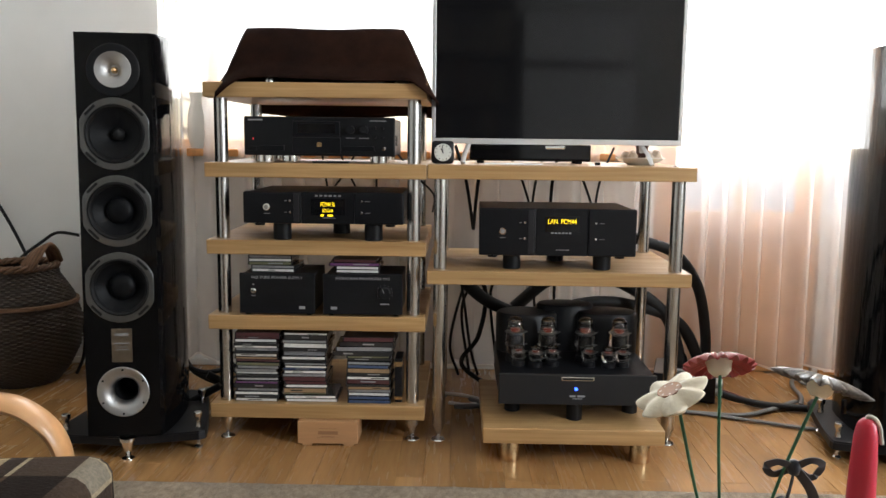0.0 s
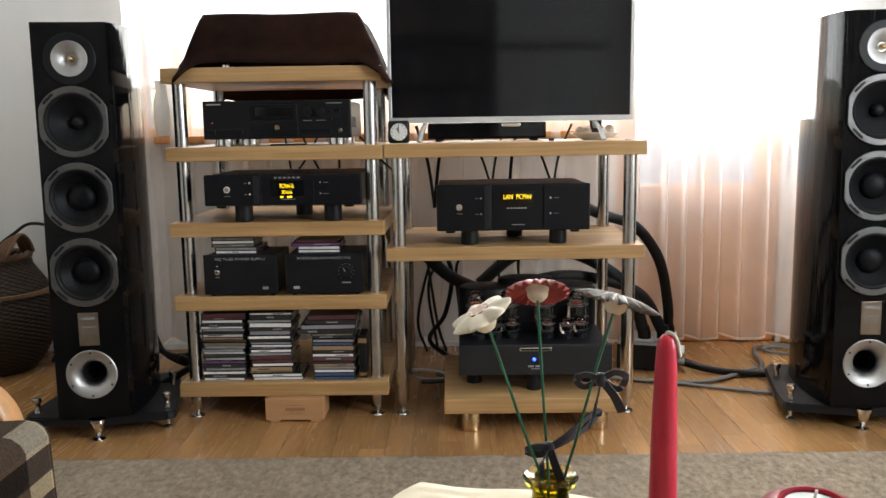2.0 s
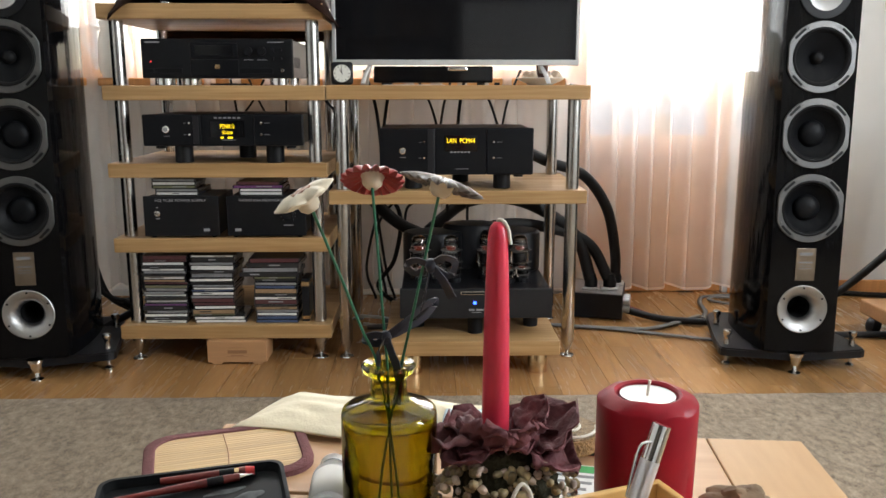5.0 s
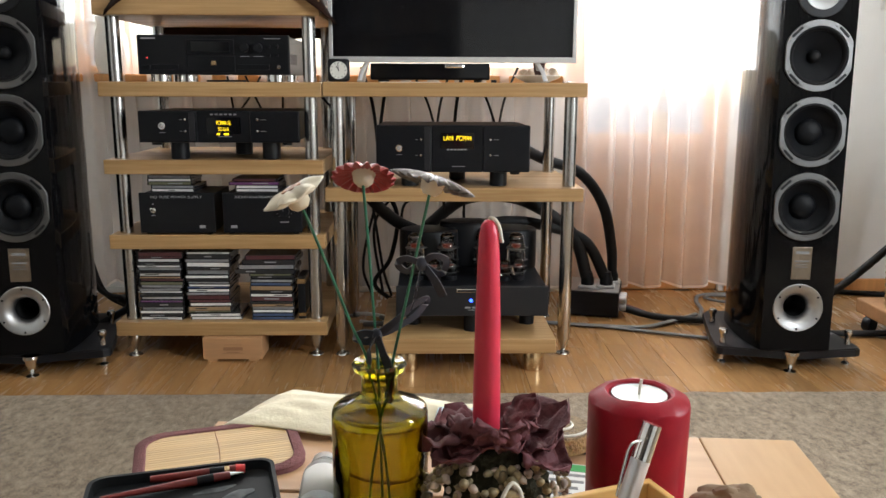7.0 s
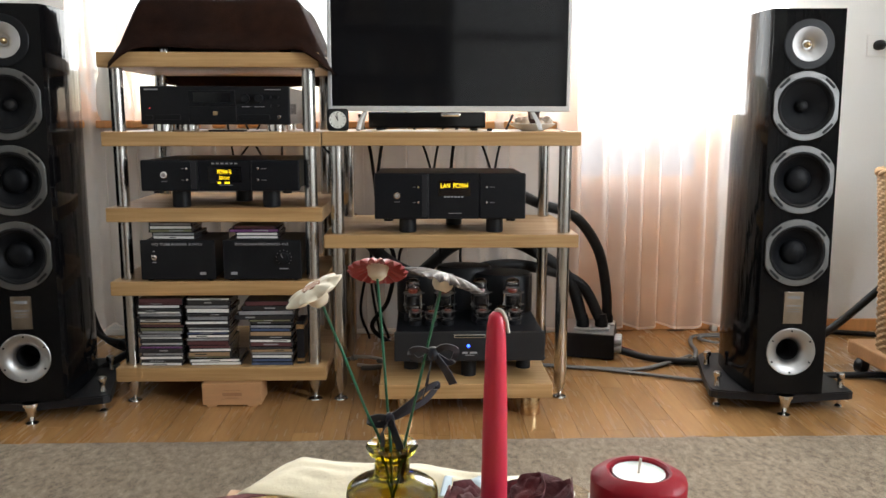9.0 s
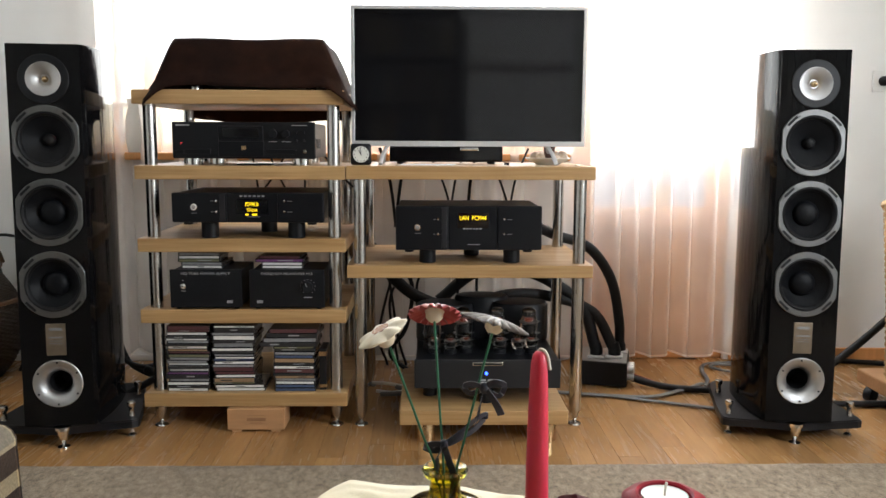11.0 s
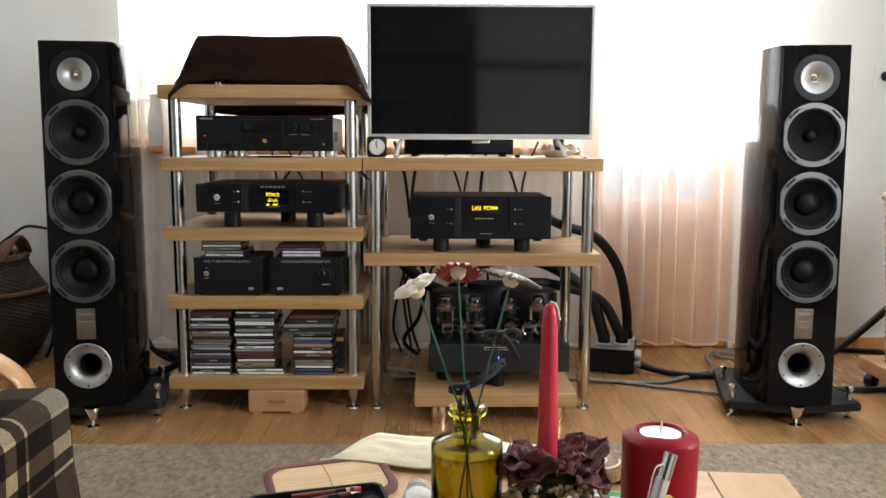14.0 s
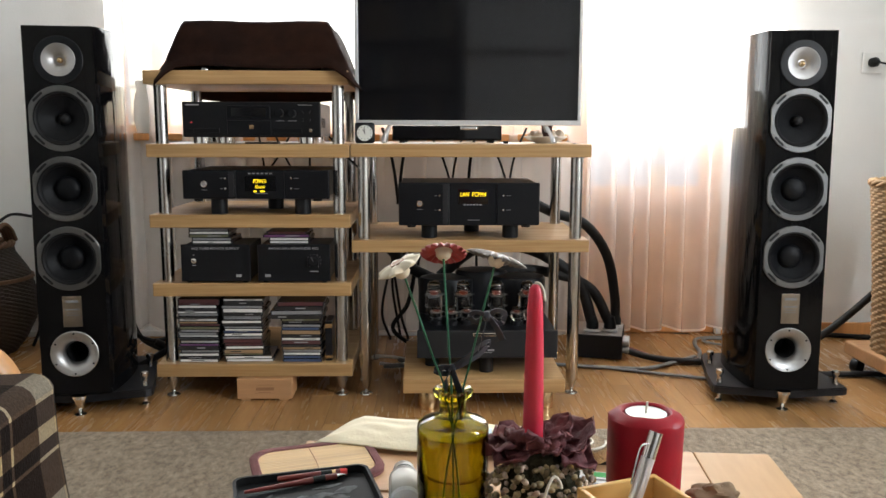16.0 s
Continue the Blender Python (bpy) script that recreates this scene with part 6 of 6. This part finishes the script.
pen("pen", (0.0, 0.498, TZ + 0.0318), (0.066, 0.514, TZ + 0.0322), 0.0036, (("barrel", 0, 0.62, 0.7, 1, REDPEN), ("grip", 0.62, 0.78, 1.05, 1.05, SATIN), ("collar", 0.78, 0.83, 1, 1, BRASS), ("cap", 0.83, 0.90, 1.05, 1.1, REDPEN), ("tip", 0.90, 1, 1.15, 0.9, REDTIP)), "dark red pen with a bright red tip in the tray", "pen")
pen("pen", (-0.026, 0.470, TZ + 0.0316), (0.066, 0.508, TZ + 0.0320), 0.0032, (("barrel", 0, 0.66, 0.5, 1, REDPEN), ("grip", 0.66, 0.78, 1.05, 1.05, SATIN), ("collar", 0.78, 0.90, 1, 0.9, REDPEN), ("nib", 0.90, 1, 0.8, 0.15, CHROME)), "dark red dip pen with a steel nib in the tray", "pen")

# clear blister bottle beside the vase
bl = thing("plastic_bottle", pose(0.1215, 0.550, TZ + 0.0163, 90, 0, 3), "small clear plastic bottle with a white label, lying down", "bottle")
part("body", lathe([(0.0085, 0.0), (0.0095, 0.001), (0.0095, 0.009), (0.0135, 0.015), (0.0158, 0.021), (0.016, 0.026), (0.016, 0.072), (0.0145, 0.075), (0, 0.075), (0, 0.0738), (0.0142, 0.0738), (0.0150, 0.071), (0.0150, 0.026), (0.0148, 0.0212), (0.0127, 0.0155), (0.0085, 0.0095), (0.0085, 0.0)], 40, cap=False), JARSTUFF, bl, smooth=50)
wrap = bmesh.new()
ends = [[wrap.verts.new((r * math.cos(a), r * math.sin(a), z)) for a in np.linspace(radians(12), radians(150), 16)] for r, z in ((0.0162, 0.028), (0.0162, 0.070))]
for k in range(15):
    wrap.faces.new((ends[0][k], ends[0][k + 1], ends[1][k + 1], ends[1][k]))
lab = part("label", wrap, PAPER, bl, smooth=60)
lab.modifiers.new("thickness", "SOLIDIFY").thickness = 0.0003
part("cap", lathe([(0, -0.004), (0.0105, -0.004), (0.011, -0.003), (0.011, 0.006), (0.0098, 0.006), (0.0098, -0.002), (0, -0.002)], 32, cap=False), JARSTUFF, bl, smooth=40)

# wooden slice coaster with a cord spiral
co = thing("coaster", pose(0.319, 0.612, TZ + 0.0072), "wooden slice with a spiral of cord on top", "coaster")
BARK = mat("bark_edge", (0.46, 0.27, 0.10), 0.8, var=0.7, scale=260, bump=0.8, bump_scale=320, colour2=(0.16, 0.08, 0.03))
SEED = mat("seed_mosaic", (0.40, 0.28, 0.15), 0.7, var=0.8, scale=420, bump=0.9, bump_scale=420, colour2=(0.12, 0.08, 0.05))
part("slice", lathe([(0, 0), (0.030, 0), (0.031, 0.002), (0.031, 0.0125), (0.0303, 0.014), (0.028, 0.0143), (0, 0.0143)], 48, cap=False), BARK, co, smooth=40)
part("top_face", lathe([(0, 0.0142), (0.0285, 0.0142), (0.0285, 0.0150), (0, 0.0150)], 48, cap=False), SEED, co, smooth=40)
part("cord", tube([((0.003 + 0.0023 * a) * math.cos(a + 2), (0.003 + 0.0023 * a) * math.sin(a + 2), 0.0158) for a in np.linspace(0, 10.6, 46)], 0.0013, 8, 2), WICK, co, smooth=60)
pp = thing("leaflet", pose(0.322, 0.546, TZ + 0.0006, 0, 0, -14), "white printed leaflet with a green band", "leaflet")
part("sheet", box(-0.03, 0.03, -0.05, 0.035, 0, 0.0008), PAPER, pp)
part("green_band", box(-0.008, 0.03, 0.021, 0.033, 0.0008, 0.0011), GREENINK, pp)
for k in range(4):
    part("print_bar", box(-0.024, 0.012 - 0.004 * k, 0.012 - 0.011 * k, 0.016 - 0.011 * k, 0.0008, 0.0011), GREYINK, pp)

# wooden pen box with the silver pen
wbx = thing("pen_box", pose(0.322, 0.392, TZ, 0, 0, 20), "small open box of pale wood holding a silver pen", "box")
for b in ((-0.04, 0.04, 0.024, 0.029, 0, 0.064), (-0.04, 0.04, -0.029, -0.024, 0, 0.064), (-0.04, -0.035, -0.024, 0.024, 0, 0.064), (0.035, 0.04, -0.024, 0.024, 0, 0.064), (-0.035, 0.035, -0.024, 0.024, 0, 0.004)):
    part("side_board", box(*b, 0.001), BIRCHBOX, wbx)
sp = pen("ballpoint_pen", (0.306, 0.388, TZ + 0.006), (0.3425, 0.409, TZ + 0.112), 0.0061, (("barrel", 0.05, 0.80, 0.9, 1, PENMETAL), ("sleeve", 0.80, 1.0, 1.02, 0.98, CHROME), ("tip", 0, 0.05, 0.2, 0.9, CHROME)), "silver ballpoint pen with a clip", "pen")
part("clip", tube([(-0.004, -0.003, 0.103), (-0.0105, -0.005, 0.098), (-0.0100, -0.005, 0.080), (-0.0085, -0.004, 0.066)], 0.0012, 8, 6, 0.6), CHROME, sp, smooth=60)
kr = bmesh.new()
bmesh.ops.create_icosphere(kr, subdivisions=4, radius=1)
for v in kr.verts:
    v.co *= 1 + 0.35 * noise.noise(v.co * 1.8) + 0.1 * noise.noise(v.co * 6)
    v.co = Vector((v.co.x * 0.026, v.co.y * 0.018, 0.013 + v.co.z * 0.013))
tagged(part("kraft_wrap", kr, KRAFT, m=pose(0.425, 0.486, TZ + 0.003), smooth=30), "crumpled brown wrapping on the table", "wrapping")

# ---- behind the viewer ----
bc = thing("bookcase", pose(-0.40, REAR, 0), "dark wooden bookcase full of books", "bookcase")
for z in (0.0, 0.40, 0.80, 1.15, 1.50, 1.85, 2.17):
    part("shelf", box(-0.8, 0.8, 0.02, 0.32, z, z + 0.025), BOOKDARK, bc)
for x in (-0.8, 0.0, 0.78):
    part("upright", box(x, x + 0.022, 0.01, 0.325, 0, 2.2), BOOKDARK, bc)
part("back", box(-0.8, 0.8, 0.002, 0.02, 0, 2.2), BOOKDARK, bc)
rk = random.Random(3)
bookmats = [mat("book_cloth_" + n, c, 0.7, var=0.3, scale=60) for n, c in (("brown", (0.10, 0.05, 0.03)), ("grey", (0.16, 0.16, 0.15)), ("blue", (0.04, 0.06, 0.10)), ("cream", (0.30, 0.26, 0.19)))]
for z in (0.825, 1.175, 1.525, 1.875):
    x = -0.77
    while x < 0.74:
        w, h = rk.uniform(0.025, 0.05), rk.uniform(0.18, 0.29)
        if not -0.03 - w < x < 0.03:
            bk = part("book", box(-w / 2 + 0.001, w / 2 - 0.001, 0, 0.19, 0, h, 0.002, 1), rk.choice(bookmats), m=pose(-0.40 + x + w / 2, REAR + 0.06, z))
            tagged(bk, "upright cloth-bound book in the dark bookcase", "book", "books in the bookcase")
        x += w
wr = thing("wardrobe", pose(0.816, REAR, 0), "pale grey wardrobe with upper and lower doors", "wardrobe")
part("carcass", box(-0.385, 0.385, 0.002, 0.55, 0.0, 1.78, 0.004), BOOKDARK, wr)
for x in (-0.38, 0.002):
    part("door", box(x, x + 0.378, 0.551, 0.57, 0.06, 1.375, 0.003), CABPALE, wr)
    part("door", box(x, x + 0.378, 0.551, 0.57, 1.425, 1.765, 0.003), CABPALE, wr)

# ---- outside the balcony door ----
gr = part("ground", box(-40, 40, BACK + T, 80, -0.4, -0.15), mat("paving", (0.62, 0.57, 0.48), 0.9, var=0.3, scale=2, bump=0.2))
setting(gr, "pale paved ground outside the balcony door")
ledge = setting(part("outer_ledge", box(DX0, DX1, BACK + 0.27, BACK + 0.55, 0.56, 0.60, 0.004), mat("ledge_stone", (0.5, 0.48, 0.44), 0.85, var=0.2, scale=12)), "pale stone ledge outside the door")
setting(part("ledge_post", box(DX0 + 0.3, DX0 + 0.42, BACK + 0.30, BACK + 0.42, -0.15, 0.559), ledge.data.materials[0]), "stone post under the ledge")
pot = thing("flower_pot", pose(1.21, BACK + 0.40, 0.60), "small ochre flower pot with a leafy plant", "plant pot")
part("pot", lathe([(0, 0), (0.034, 0), (0.045, 0.08), (0.048, 0.08), (0.048, 0.092), (0.042, 0.092), (0.038, 0.07), (0, 0.07)], 28, cap=False), mat("ochre_pot", (0.5, 0.36, 0.14), 0.6, var=0.2, scale=30), pot, smooth=40)
LEAF = mat("pot_leaf", (0.05, 0.08, 0.03), 0.5, var=0.4, scale=40)
rl = random.Random(5)
for k in range(26):
    a, up = rl.uniform(0, 6.28), rl.uniform(0.06, 0.2)
    lf = bmesh.new()
    bmesh.ops.create_grid(lf, x_segments=2, y_segments=3, size=0.5, matrix=Matrix.Diagonal((0.022, 0.05, 1, 1)))
    for v in lf.verts:
        v.co.x *= 1 - 1.2 * abs(v.co.y) / 0.05
        v.co.z -= 4 * v.co.y ** 2
    r = rl.uniform(0.0, 0.05)
    part("leaf", lf, LEAF, pot, m=pose(r * math.cos(a), r * math.sin(a), 0.08 + up * 0.8, rl.uniform(20, 80), 0, math.degrees(a)), smooth=60)
part("stem", tube([(0, 0, 0.07), (0.004, 0, 0.14), (-0.004, 0.003, 0.24)], 0.003, 6, 5), LEAF, pot, smooth=60)

# ---- parquet strips ----
PW, PL = 0.071, 0.47
shapes = []
for L in (PL, PL * 0.72):
    bm = box(-PW / 2 + 0.0002, PW / 2 - 0.0002, -L / 2 + 0.0003, L / 2 - 0.0003, -0.006, 0.0, 0.0004, 1)
    me = bpy.data.meshes.new("plank")
    bm.to_mesh(me)
    bm.free()
    me.materials.append(PARQUET)
    shapes.append(me)
rp = random.Random(12)
x = -1.75
far = bmesh.new()
while x < 2.1:
    y = 1.75 - rp.uniform(0, PL)
    while y < 3.06:
        k = rp.random() < 0.3
        L = PL * 0.72 if k else PL
        o = new("plank", shapes[1 if k else 0])
        o.parent = floor
        o.matrix_basis = pose(x, y + L / 2, 0, 0, 0, rp.choice((0, 180)))
        y += L
    x += PW
for x0, x1, y0, y1 in ((ROOM_L, -1.75 - PW / 2, REAR, BACK), (2.14, ROOM_R, REAR, BACK), (-1.75 - PW / 2, 2.14, REAR, 1.2)):
    x = x0
    while x + PW <= x1:
        add_box(far, x + 0.0005, x + PW - 0.0005, y0, y1, -0.006, 0.0)
        x += PW
rest = part("plank_field", far, PARQUET, floor)
tagged(rest, kind="stuff")
